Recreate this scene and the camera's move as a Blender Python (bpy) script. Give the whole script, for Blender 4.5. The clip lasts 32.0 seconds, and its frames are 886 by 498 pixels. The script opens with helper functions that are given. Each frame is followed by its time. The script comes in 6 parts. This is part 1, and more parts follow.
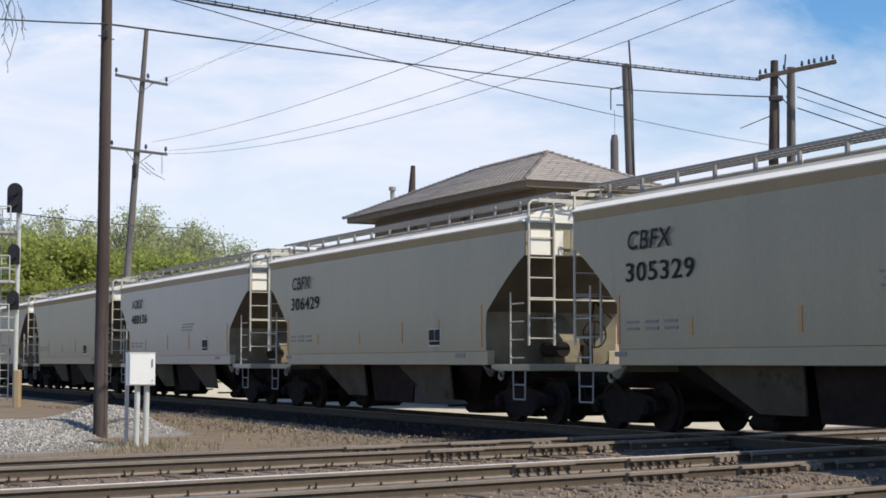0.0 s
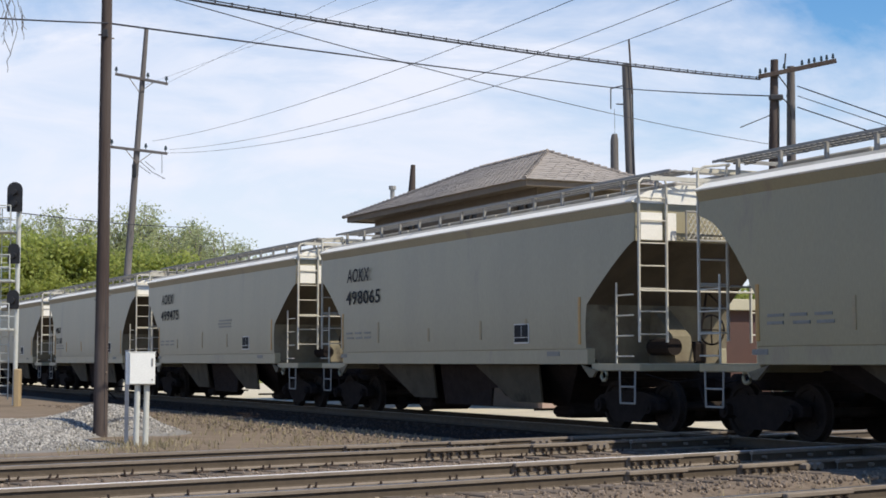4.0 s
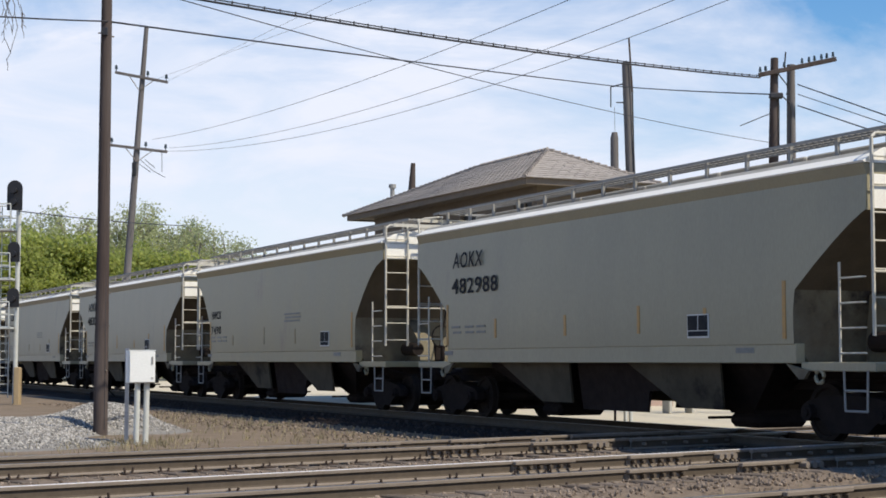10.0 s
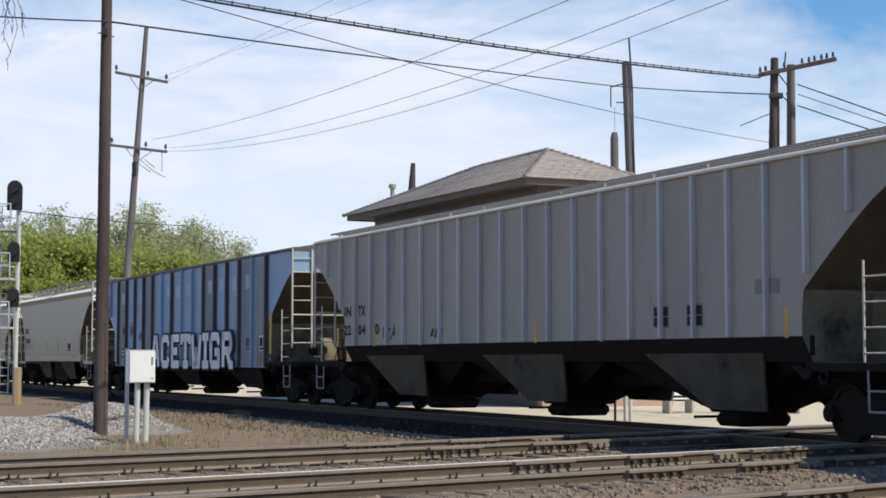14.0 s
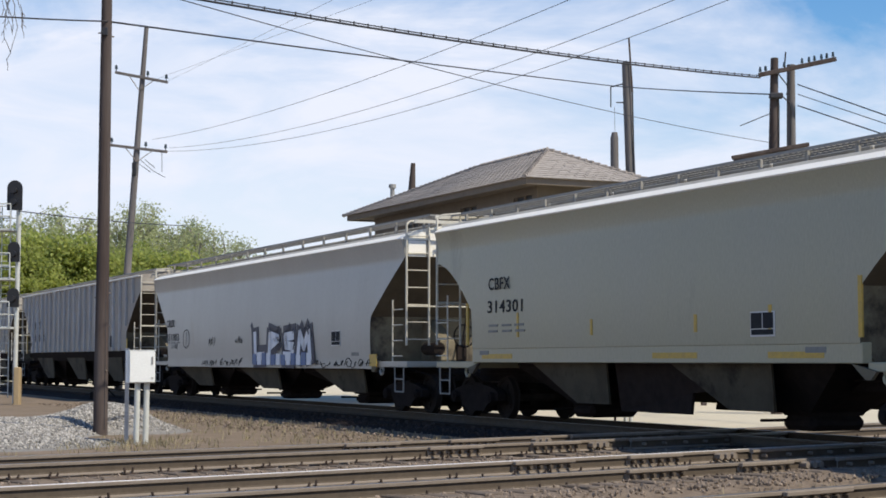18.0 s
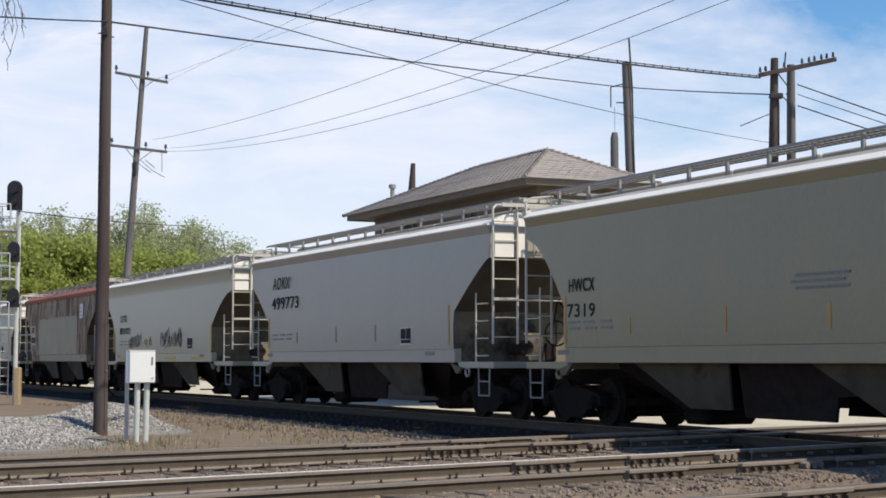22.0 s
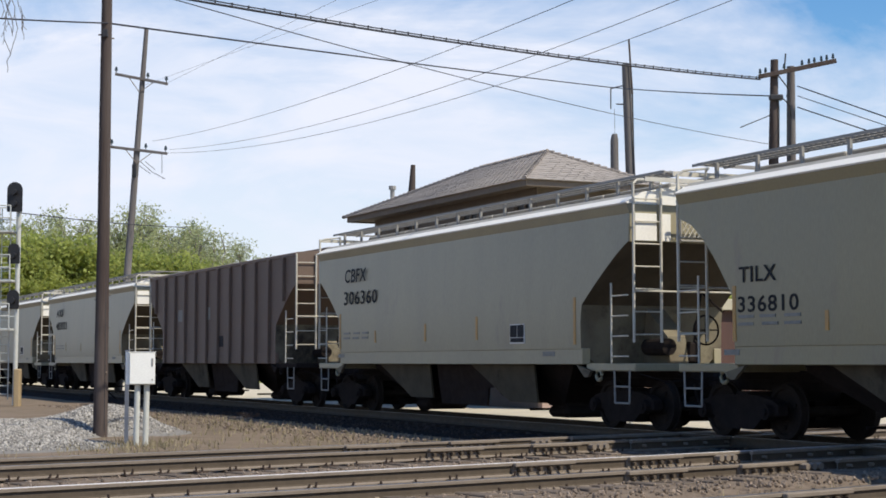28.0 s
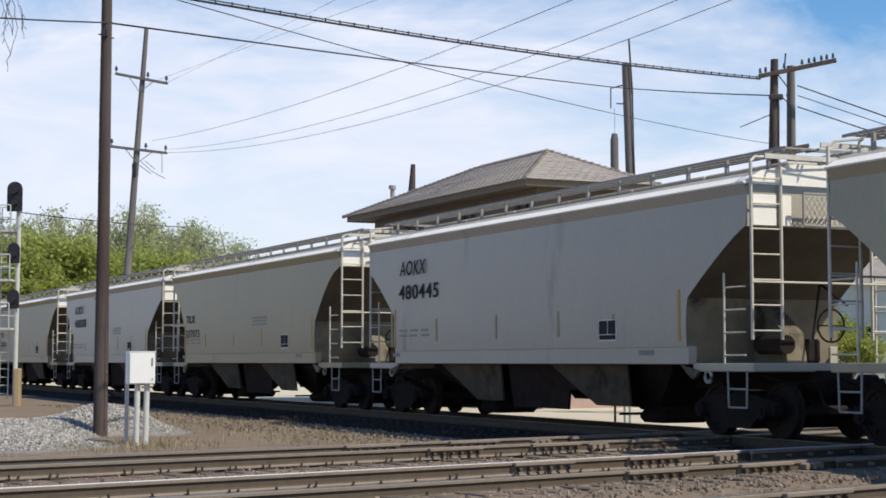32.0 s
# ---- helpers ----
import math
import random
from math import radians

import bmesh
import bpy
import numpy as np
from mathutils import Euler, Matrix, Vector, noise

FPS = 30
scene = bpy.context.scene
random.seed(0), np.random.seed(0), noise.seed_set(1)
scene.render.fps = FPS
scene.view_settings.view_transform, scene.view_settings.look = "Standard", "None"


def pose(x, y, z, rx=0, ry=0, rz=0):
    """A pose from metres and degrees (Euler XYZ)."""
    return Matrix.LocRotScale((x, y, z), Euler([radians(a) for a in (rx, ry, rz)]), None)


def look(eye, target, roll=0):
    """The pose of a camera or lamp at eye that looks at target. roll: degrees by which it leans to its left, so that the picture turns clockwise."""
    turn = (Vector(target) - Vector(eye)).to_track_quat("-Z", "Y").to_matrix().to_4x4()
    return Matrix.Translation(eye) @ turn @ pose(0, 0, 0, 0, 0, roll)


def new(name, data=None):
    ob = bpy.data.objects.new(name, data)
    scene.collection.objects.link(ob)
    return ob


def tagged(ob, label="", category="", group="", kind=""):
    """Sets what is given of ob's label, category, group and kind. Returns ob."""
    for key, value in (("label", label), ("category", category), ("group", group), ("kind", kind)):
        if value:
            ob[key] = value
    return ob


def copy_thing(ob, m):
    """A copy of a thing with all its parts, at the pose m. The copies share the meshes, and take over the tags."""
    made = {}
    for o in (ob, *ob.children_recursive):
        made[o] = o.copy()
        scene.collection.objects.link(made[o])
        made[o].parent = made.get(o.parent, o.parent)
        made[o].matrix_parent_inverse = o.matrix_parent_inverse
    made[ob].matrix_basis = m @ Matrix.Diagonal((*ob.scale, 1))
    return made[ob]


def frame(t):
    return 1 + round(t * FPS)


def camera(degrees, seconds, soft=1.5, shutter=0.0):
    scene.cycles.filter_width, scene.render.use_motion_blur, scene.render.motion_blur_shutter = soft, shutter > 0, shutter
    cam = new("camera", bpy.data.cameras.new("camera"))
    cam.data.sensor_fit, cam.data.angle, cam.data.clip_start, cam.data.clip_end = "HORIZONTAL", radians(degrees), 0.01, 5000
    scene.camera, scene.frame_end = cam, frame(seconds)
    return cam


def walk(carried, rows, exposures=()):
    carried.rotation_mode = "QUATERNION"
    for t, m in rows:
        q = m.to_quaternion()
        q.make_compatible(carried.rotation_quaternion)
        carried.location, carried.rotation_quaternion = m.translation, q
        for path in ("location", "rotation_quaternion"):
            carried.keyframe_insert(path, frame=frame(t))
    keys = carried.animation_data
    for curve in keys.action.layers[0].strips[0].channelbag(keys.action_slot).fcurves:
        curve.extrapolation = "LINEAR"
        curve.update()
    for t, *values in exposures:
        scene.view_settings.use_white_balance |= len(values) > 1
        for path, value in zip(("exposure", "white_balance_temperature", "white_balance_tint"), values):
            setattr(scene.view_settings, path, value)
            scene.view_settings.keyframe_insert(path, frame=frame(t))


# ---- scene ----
# Everything is laid out from the standpoint of the camera: x to the right, y ahead, z up from the ground.
EYE = 1.566            # eye height over the ground
RAIL = 0.30            # height of the rail heads
PITCH = 3.88           # degrees that the camera looks up
PSI = radians(24.8)    # heading of the train's track, to the left of the view
PHI = radians(51.0)    # heading of the crossing tracks, to the right of the view
U = Vector((-math.sin(PSI), math.cos(PSI), 0))   # along the train's track, away
N = Vector((math.cos(PSI), math.sin(PSI), 0))    # across it, away
W = Vector((math.sin(PHI), math.cos(PHI), 0))    # along the crossing tracks, away
V = Vector((-math.cos(PHI), math.sin(PHI), 0))   # across them, away
D_TRACK = 17.07        # from the eye to the train's track, square to it
SPEED = 17.0           # metres a second
YAW = -90 + math.degrees(PSI)
TRAIN_TURN = pose(0, 0, 0, 0, 0, YAW)

cam = camera(30.2, 32.0, soft=1.7)
TILT = ((0, 4.5), (1, 4.3), (1.6, 3.1), (3.5, 3.0), (5.5, 2.0), (6, 0.2), (10, 0), (14.5, 0), (16.5, 1.2), (17, 0), (20, 0.1),
        (23, 0.5), (25, 1.4), (27.5, 3.0), (30, 3.0), (31, 3.3), (32, 2.2))
walk(cam, [(t, pose(0, 0, EYE, 90 + PITCH + k * 0.0197)) for t, k in TILT], exposures=((0, 0.0), (32, 0.0)))

# ---- light ----
SUN_FROM = (N * 0.42 - U * 0.66 + Vector((0, 0, 1.0))).normalized()
sun = new("sun", bpy.data.lights.new("sun", "SUN"))
sun.data.energy, sun.data.angle, sun.data.color = 4.6, radians(0.6), (1.0, 0.91, 0.76)
sun.matrix_basis = look(SUN_FROM * 200, (0, 0, 0))
world = bpy.data.worlds.new("world")
scene.world = world
world.use_nodes = True


def build_world():
    """Clear sky with thin cirrus and haze that thicken towards the horizon."""
    nt = world.node_tree
    nt.nodes.clear()
    link = nt.links.new

    def node(kind, **values):
        n = nt.nodes.new(kind)
        for key, value in values.items():
            n.inputs[key].default_value = value
        return n

    out = node("ShaderNodeOutputWorld")
    bg = node("ShaderNodeBackground", Strength=0.10)
    sky = nt.nodes.new("ShaderNodeTexSky")
    sky.sky_type, sky.sun_disc = "NISHITA", False
    sky.sun_elevation = math.asin(SUN_FROM.z)
    sky.sun_rotation = math.atan2(SUN_FROM.x, SUN_FROM.y)
    sky.air_density, sky.dust_density, sky.ozone_density = 1.0, 0.6, 2.4
    vivid = node("ShaderNodeHueSaturation", Hue=0.503, Saturation=1.35, Value=1.45)
    link(sky.outputs["Color"], vivid.inputs["Color"])
    co = node("ShaderNodeTexCoord")
    mp = node("ShaderNodeMapping", Scale=(1.0, 1.0, 3.0), Rotation=(0.0, 0.35, 0.3), Location=(0.35, 0.1, 0.0))
    n1 = node("ShaderNodeTexNoise", Scale=4.2, Detail=8.0, Roughness=0.6, Distortion=0.5)
    link(co.outputs["Generated"], mp.inputs["Vector"])
    link(mp.outputs["Vector"], n1.inputs["Vector"])
    sep = node("ShaderNodeSeparateXYZ")
    link(co.outputs["Generated"], sep.inputs["Vector"])
    low = node("ShaderNodeMapRange")
    for key, value in (("From Min", 0.05), ("From Max", 0.41), ("To Min", 0.95), ("To Max", -1.15)):
        low.inputs[key].default_value = value
    link(sep.outputs["Z"], low.inputs["Value"])
    cover = node("ShaderNodeMapRange")
    for key, value in (("From Min", 0.34), ("From Max", 0.66), ("To Min", 0.0), ("To Max", 0.95)):
        cover.inputs[key].default_value = value
    link(n1.outputs["Fac"], cover.inputs["Value"])
    total = nt.nodes.new("ShaderNodeMath")
    total.operation, total.use_clamp = "ADD", True
    # clearer towards the sun's side, higher up
    east = nt.nodes.new("ShaderNodeMath")
    east.operation = "MAXIMUM"
    east.inputs[1].default_value = 0.0
    link(sep.outputs["X"], east.inputs[0])
    lift = nt.nodes.new("ShaderNodeMath")
    lift.operation = "MULTIPLY"
    link(east.outputs[0], lift.inputs[0])
    link(sep.outputs["Z"], lift.inputs[1])
    less = nt.nodes.new("ShaderNodeMath")
    less.operation = "MULTIPLY_ADD"
    less.inputs[1].default_value = -6.0
    link(lift.outputs[0], less.inputs[0])
    link(low.outputs["Result"], less.inputs[2])
    link(less.outputs[0], total.inputs[0])
    link(cover.outputs["Result"], total.inputs[1])
    # thinner and thicker patches within the veil
    n2 = node("ShaderNodeTexNoise", Scale=7.0, Detail=7.0, Roughness=0.58, Distortion=0.8)
    link(mp.outputs["Vector"], n2.inputs["Vector"])
    veil = node("ShaderNodeMapRange")
    for key, value in (("From Min", 0.38), ("From Max", 0.60), ("To Min", 0.76), ("To Max", 1.0)):
        veil.inputs[key].default_value = value
    link(n2.outputs["Fac"], veil.inputs["Value"])
    thin = nt.nodes.new("ShaderNodeMath")
    thin.operation = "MULTIPLY"
    link(total.outputs[0], thin.inputs[0])
    link(veil.outputs["Result"], thin.inputs[1])
    mix = nt.nodes.new("ShaderNodeMix")
    mix.data_type = "RGBA"
    mix.inputs["B"].default_value = (8.5, 8.9, 10.15, 1)
    link(thin.outputs[0], mix.inputs["Factor"])
    link(vivid.outputs["Color"], mix.inputs["A"])
    link(mix.outputs["Result"], bg.inputs["Color"])
    link(bg.outputs["Background"], out.inputs["Surface"])


build_world()


# ---- materials ----
def mat(name, base, rough=0.7, metal=0.0, second=None, scale=3.0, mix=0.5, grain=40.0, bump=0.15, streak=0.0, rand=0.0, stain=None, stain_scale=0.7, stain_amount=0.0, spec=0.5):
    """Base colour broken by a second colour at two scales, with streaks, stains, relief and a little change from object to object."""
    m = bpy.data.materials.new(name)
    m.use_nodes = True
    nt = m.node_tree
    link = nt.links.new
    bsdf = nt.nodes["Principled BSDF"]
    bsdf.inputs["Roughness"].default_value, bsdf.inputs["Metallic"].default_value = rough, metal
    bsdf.inputs["Specular IOR Level"].default_value = spec
    co = nt.nodes.new("ShaderNodeTexCoord")
    info = nt.nodes.new("ShaderNodeObjectInfo")
    shift = nt.nodes.new("ShaderNodeVectorMath")
    shift.operation = "ADD"
    spread = nt.nodes.new("ShaderNodeMath")
    spread.operation = "MULTIPLY"
    spread.inputs[1].default_value = 37.0
    link(info.outputs["Random"], spread.inputs[0])
    link(co.outputs["Object"], shift.inputs[0])
    link(spread.outputs[0], shift.inputs[1])
    mp = nt.nodes.new("ShaderNodeMapping")
    mp.inputs["Scale"].default_value = (1, 1, 1 - streak)
    link(shift.outputs[0], mp.inputs["Vector"])
    big = nt.nodes.new("ShaderNodeTexNoise")
    big.inputs["Scale"].default_value, big.inputs["Detail"].default_value, big.inputs["Roughness"].default_value = scale, 6.0, 0.6
    fine = nt.nodes.new("ShaderNodeTexNoise")
    fine.inputs["Scale"].default_value, fine.inputs["Detail"].default_value = grain, 4.0
    link(mp.outputs["Vector"], big.inputs["Vector"])
    link(mp.outputs["Vector"], fine.inputs["Vector"])
    c2 = second or tuple(c * 0.72 for c in base)
    rng = nt.nodes.new("ShaderNodeMapRange")
    rng.inputs["From Min"].default_value, rng.inputs["From Max"].default_value = 0.38, 0.66
    rng.inputs["To Max"].default_value = mix
    link(big.outputs["Fac"], rng.inputs["Value"])
    mx = nt.nodes.new("ShaderNodeMix")
    mx.data_type = "RGBA"
    mx.inputs["A"].default_value, mx.inputs["B"].default_value = (*base, 1), (*c2, 1)
    link(rng.outputs["Result"], mx.inputs["Factor"])
    last = mx.outputs["Result"]
    if stain:
        st = nt.nodes.new("ShaderNodeTexNoise")
        st.inputs["Scale"].default_value, st.inputs["Detail"].default_value, st.inputs["Roughness"].default_value = stain_scale, 8.0, 0.68
        link(mp.outputs["Vector"], st.inputs["Vector"])
        cut = nt.nodes.new("ShaderNodeMapRange")
        cut.inputs["From Min"].default_value, cut.inputs["From Max"].default_value = 0.66 - 0.3 * stain_amount, 0.78 - 0.3 * stain_amount
        link(st.outputs["Fac"], cut.inputs["Value"])
        ms = nt.nodes.new("ShaderNodeMix")
        ms.data_type = "RGBA"
        ms.inputs["B"].default_value = (*stain, 1)
        link(cut.outputs["Result"], ms.inputs["Factor"])
        link(last, ms.inputs["A"])
        last = ms.outputs["Result"]
    hsv = nt.nodes.new("ShaderNodeHueSaturation")
    val = nt.nodes.new("ShaderNodeMath")
    val.operation = "MULTIPLY_ADD"
    val.inputs[1].default_value = 0.30
    val.inputs[2].default_value = 0.85
    link(fine.outputs["Fac"], val.inputs[0])
    if rand:
        more = nt.nodes.new("ShaderNodeMath")
        more.operation = "MULTIPLY_ADD"
        more.inputs[1].default_value = rand
        link(info.outputs["Random"], more.inputs[0])
        link(val.outputs[0], more.inputs[2])
        less = nt.nodes.new("ShaderNodeMath")
        less.operation = "SUBTRACT"
        less.inputs[1].default_value = rand / 2
        link(more.outputs[0], less.inputs[0])
        link(less.outputs[0], hsv.inputs["Value"])
    else:
        link(val.outputs[0], hsv.inputs["Value"])
    link(last, hsv.inputs["Color"])
    link(hsv.outputs["Color"], bsdf.inputs["Base Color"])
    if bump:
        bp = nt.nodes.new("ShaderNodeBump")
        bp.inputs["Strength"].default_value, bp.inputs["Distance"].default_value = bump, 0.02
        link(fine.outputs["Fac"], bp.inputs["Height"])
        link(bp.outputs["Normal"], bsdf.inputs["Normal"])
    return m


M = {
    "gray": mat("gray_car_paint", (0.352, 0.314, 0.205), 0.40, second=(0.308, 0.277, 0.188), scale=0.8, streak=0.75, bump=0.03, stain=(0.24, 0.21, 0.17), stain_amount=0.18, mix=0.75, rand=0.05),
    "tan": mat("warm_gray_car_paint", (0.318, 0.272, 0.156), 0.40, second=(0.290, 0.257, 0.162), scale=0.8, streak=0.75, bump=0.03, stain=(0.24, 0.19, 0.14), stain_amount=0.25, mix=0.75, rand=0.05),
    "cool": mat("cool_gray_car_paint", (0.399, 0.369, 0.294), 0.38, second=(0.365, 0.339, 0.290), scale=0.8, streak=0.75, bump=0.03, stain=(0.27, 0.24, 0.21), stain_amount=0.16, mix=0.7, rand=0.05),
    "slate": mat("slate_gray_car_paint", (0.300, 0.300, 0.270), 0.38, second=(0.270, 0.272, 0.252), scale=0.8, streak=0.75, bump=0.03, stain=(0.27, 0.24, 0.21), stain_amount=0.16, mix=0.7, rand=0.05),
    "white": mat("weathered_white_car_paint", (0.438, 0.422, 0.370), 0.36, second=(0.369, 0.349, 0.299), scale=0.8, streak=0.75, bump=0.03, stain=(0.34, 0.29, 0.20), stain_amount=0.12, rand=0.05),
    "green": mat("pale_green_gray_car_paint", (0.396, 0.366, 0.245), 0.36, second=(0.387, 0.356, 0.261), scale=0.8, streak=0.75, bump=0.03, stain=(0.30, 0.27, 0.18), stain_amount=0.12, rand=0.05),
    "rusty": mat("rust_streaked_car_paint", (0.36, 0.285, 0.18), 0.7, second=(0.25, 0.145, 0.07), scale=1.5, streak=0.62, bump=0.06, mix=1.0, stain=(0.10, 0.048, 0.022), stain_scale=1.9, stain_amount=0.68),
    "patch": mat("fresh_gray_paint", (0.345, 0.302, 0.207), 0.55, second=(0.282, 0.243, 0.159), scale=0.9, streak=0.6, mix=0.8, stain=(0.22, 0.15, 0.09), stain_amount=0.16, stain_scale=1.3, bump=0.02),
    "redroof": mat("oxide_red_roof_paint", (0.33, 0.105, 0.06), 0.75, second=(0.24, 0.085, 0.055), scale=1.5, bump=0.05, mix=0.9, stain=(0.20, 0.10, 0.07), stain_amount=0.4),
    "blue": mat("faded_blue_car_paint", (0.235, 0.385, 0.54), 0.5, second=(0.265, 0.345, 0.43), scale=0.9, streak=0.88, bump=0.05, stain=(0.17, 0.135, 0.12), stain_amount=0.36, stain_scale=0.9, mix=0.8),
    "bluepost": mat("rusted_shaded_post", (0.085, 0.08, 0.085), 0.7, second=(0.085, 0.055, 0.04), scale=1.6, streak=0.8, bump=0.06, mix=0.95, rand=0.3),
    "ribpost": mat("pale_gray_post_paint", (0.55, 0.545, 0.53), 0.5, second=(0.33, 0.32, 0.30), scale=1.2, streak=0.8, bump=0.03, rand=0.15),
    "bluefade": mat("blue_paint_faded_to_gray", (0.265, 0.285, 0.285), 0.65, second=(0.23, 0.26, 0.285), scale=0.9, streak=0.8, bump=0.05, stain=(0.17, 0.12, 0.09), stain_amount=0.28, stain_scale=1.2, rand=0.2),
    "ribgray": mat("dull_gray_car_paint", (0.392, 0.353, 0.294), 0.6, second=(0.293, 0.262, 0.220), scale=0.8, streak=0.8, bump=0.04, stain=(0.24, 0.20, 0.17), stain_amount=0.24),
    "brown": mat("oxide_brown_car_paint", (0.165, 0.115, 0.085), 0.65, second=(0.13, 0.09, 0.066), scale=0.9, streak=0.8, bump=0.04),
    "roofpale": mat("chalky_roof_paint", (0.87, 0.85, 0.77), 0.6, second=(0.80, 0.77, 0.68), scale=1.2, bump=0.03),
    "rooftop": mat("dull_gray_roof_paint", (0.40, 0.385, 0.34), 0.75, second=(0.30, 0.28, 0.24), scale=1.6, bump=0.05, mix=0.9),
    "steel": mat("galvanized_steel", (0.32, 0.31, 0.285), 0.65, 0.0, second=(0.22, 0.21, 0.19), scale=4.0, bump=0.05),
    "bars": mat("white_painted_bar", (0.60, 0.57, 0.48), 0.5, second=(0.45, 0.41, 0.33), scale=6.0, bump=0.03),
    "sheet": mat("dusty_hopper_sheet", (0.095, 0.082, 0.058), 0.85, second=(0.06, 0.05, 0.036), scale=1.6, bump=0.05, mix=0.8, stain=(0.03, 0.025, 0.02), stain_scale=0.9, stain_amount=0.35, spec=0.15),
    "palebark": mat("pale_gray_bark", (0.30, 0.275, 0.235), 0.9, second=(0.20, 0.18, 0.15), scale=6.0, streak=0.8, bump=0.2),
    "twig": mat("dark_budding_twig", (0.09, 0.072, 0.06), 0.85, second=(0.16, 0.13, 0.11), scale=6.0, bump=0.1),
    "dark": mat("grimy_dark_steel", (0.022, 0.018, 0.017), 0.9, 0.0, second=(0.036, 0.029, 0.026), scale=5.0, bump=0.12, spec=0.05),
    "wheel": mat("wheel_steel", (0.024, 0.02, 0.018), 0.85, 0.0, second=(0.04, 0.032, 0.027), scale=5.0, bump=0.08, spec=0.05),
    "letter": mat("black_lettering", (0.02, 0.021, 0.024), 0.7, second=(0.05, 0.05, 0.05), scale=9.0, bump=0.0, spec=0.15),
    "faint": mat("faded_lettering", (0.20, 0.20, 0.18), 0.6, second=(0.30, 0.29, 0.26), scale=9.0, bump=0.0),
    "stripe_dim": mat("dusty_reflector_tape", (0.36, 0.285, 0.16), 0.6, second=(0.30, 0.26, 0.18), scale=8.0, bump=0.0),
    # bed, stones and ties below the train: its deep shade is in these colours
    "shadebed": mat("shade_dark_ballast", (0.038, 0.029, 0.026), 0.95, second=(0.025, 0.019, 0.018), scale=5.0, grain=55.0, bump=0.9, mix=0.8, spec=0.08),
    "shadestone": mat("shade_dark_stone", (0.06, 0.047, 0.04), 0.95, second=(0.035, 0.027, 0.024), scale=7.0, bump=0.3, rand=0.3, spec=0.08),
    "shadetie": mat("shade_dark_tie", (0.045, 0.035, 0.03), 0.9, second=(0.07, 0.055, 0.046), scale=5.0, bump=0.3, rand=0.3, spec=0.08),
    "plate": mat("white_plate", (0.70, 0.70, 0.67), 0.5, bump=0.0),
    "yellow": mat("reflector_yellow", (0.62, 0.40, 0.06), 0.5, second=(0.40, 0.27, 0.09), scale=8.0, bump=0.0),
    "orange": mat("reflector_orange", (0.52, 0.29, 0.08), 0.5, second=(0.37, 0.25, 0.12), scale=8.0, bump=0.0),
    "graf_dark": mat("dark_blue_spray_paint", (0.016, 0.022, 0.055), 0.5, bump=0.0),
    "graf_white": mat("white_spray_paint", (0.84, 0.85, 0.86), 0.5, second=(0.74, 0.75, 0.77), scale=1.2, bump=0.0),
    "graf_blue": mat("blue_spray_paint", (0.09, 0.16, 0.34), 0.5, bump=0.0),
    "pale_letter": mat("pale_blue_lettering", (0.46, 0.52, 0.58), 0.6, second=(0.33, 0.40, 0.50), scale=4.0, mix=0.9, bump=0.0),
    "rail_side": mat("rusty_rail", (0.20, 0.165, 0.13), 0.85, 0.0, second=(0.26, 0.22, 0.175), scale=6.0, bump=0.1),
    "rail_top": mat("worn_rail_head", (0.33, 0.32, 0.31), 0.42, 0.85, second=(0.25, 0.23, 0.21), scale=7.0, bump=0.04),
    "rail_shiny": mat("polished_rail_head", (0.80, 0.79, 0.78), 0.38, 0.25, second=(0.70, 0.68, 0.66), scale=5.0, bump=0.01),
    "tie": mat("weathered_tie", (0.13, 0.105, 0.085), 0.9, second=(0.21, 0.18, 0.15), scale=5.0, streak=-2.0, bump=0.35, rand=0.35, spec=0.12),
    "ballast": mat("dusty_ballast_bed", (0.225, 0.18, 0.138), 0.95, second=(0.145, 0.112, 0.085), scale=5.0, grain=55.0, bump=0.9, mix=0.8, spec=0.12),
    "stone": mat("ballast_stone", (0.235, 0.19, 0.15), 0.95, second=(0.15, 0.115, 0.09), scale=7.0, bump=0.3, rand=0.3, spec=0.12),
    "gravel": mat("crushed_limestone", (0.40, 0.38, 0.345), 0.9, second=(0.19, 0.18, 0.16), scale=9.0, bump=0.3, rand=0.4, spec=0.12),
    "ground": mat("dry_dirt_and_grass", (0.225, 0.175, 0.128), 0.95, second=(0.15, 0.118, 0.08), scale=0.9, grain=30.0, bump=0.7, mix=0.8, stain=(0.12, 0.13, 0.055), stain_scale=0.4, stain_amount=0.12, spec=0.12),
    "concrete": mat("sunlit_concrete", (0.46, 0.44, 0.38), 0.9, second=(0.38, 0.36, 0.31), scale=1.5, bump=0.15),
    "road": mat("pale_gravel_road", (0.56, 0.50, 0.37), 0.95, second=(0.46, 0.41, 0.30), scale=1.5, bump=0.4),
    "wood": mat("creosoted_pole_wood", (0.072, 0.054, 0.047), 0.9, second=(0.115, 0.095, 0.085), scale=5.0, streak=0.93, bump=0.35, mix=0.9, spec=0.12),
    "oldwood": mat("gray_weathered_pole_wood", (0.125, 0.112, 0.105), 0.9, second=(0.19, 0.175, 0.165), scale=5.0, streak=0.93, bump=0.35, mix=0.9),
    "boxwhite": mat("white_enamel_cabinet", (0.82, 0.83, 0.79), 0.45, second=(0.76, 0.77, 0.73), scale=2.5, bump=0.02),
    "conduit": mat("pale_gray_conduit", (0.56, 0.57, 0.52), 0.55, second=(0.48, 0.48, 0.43), scale=5.0, bump=0.03),
    "black": mat("black_signal_paint", (0.018, 0.018, 0.02), 0.5, bump=0.02),
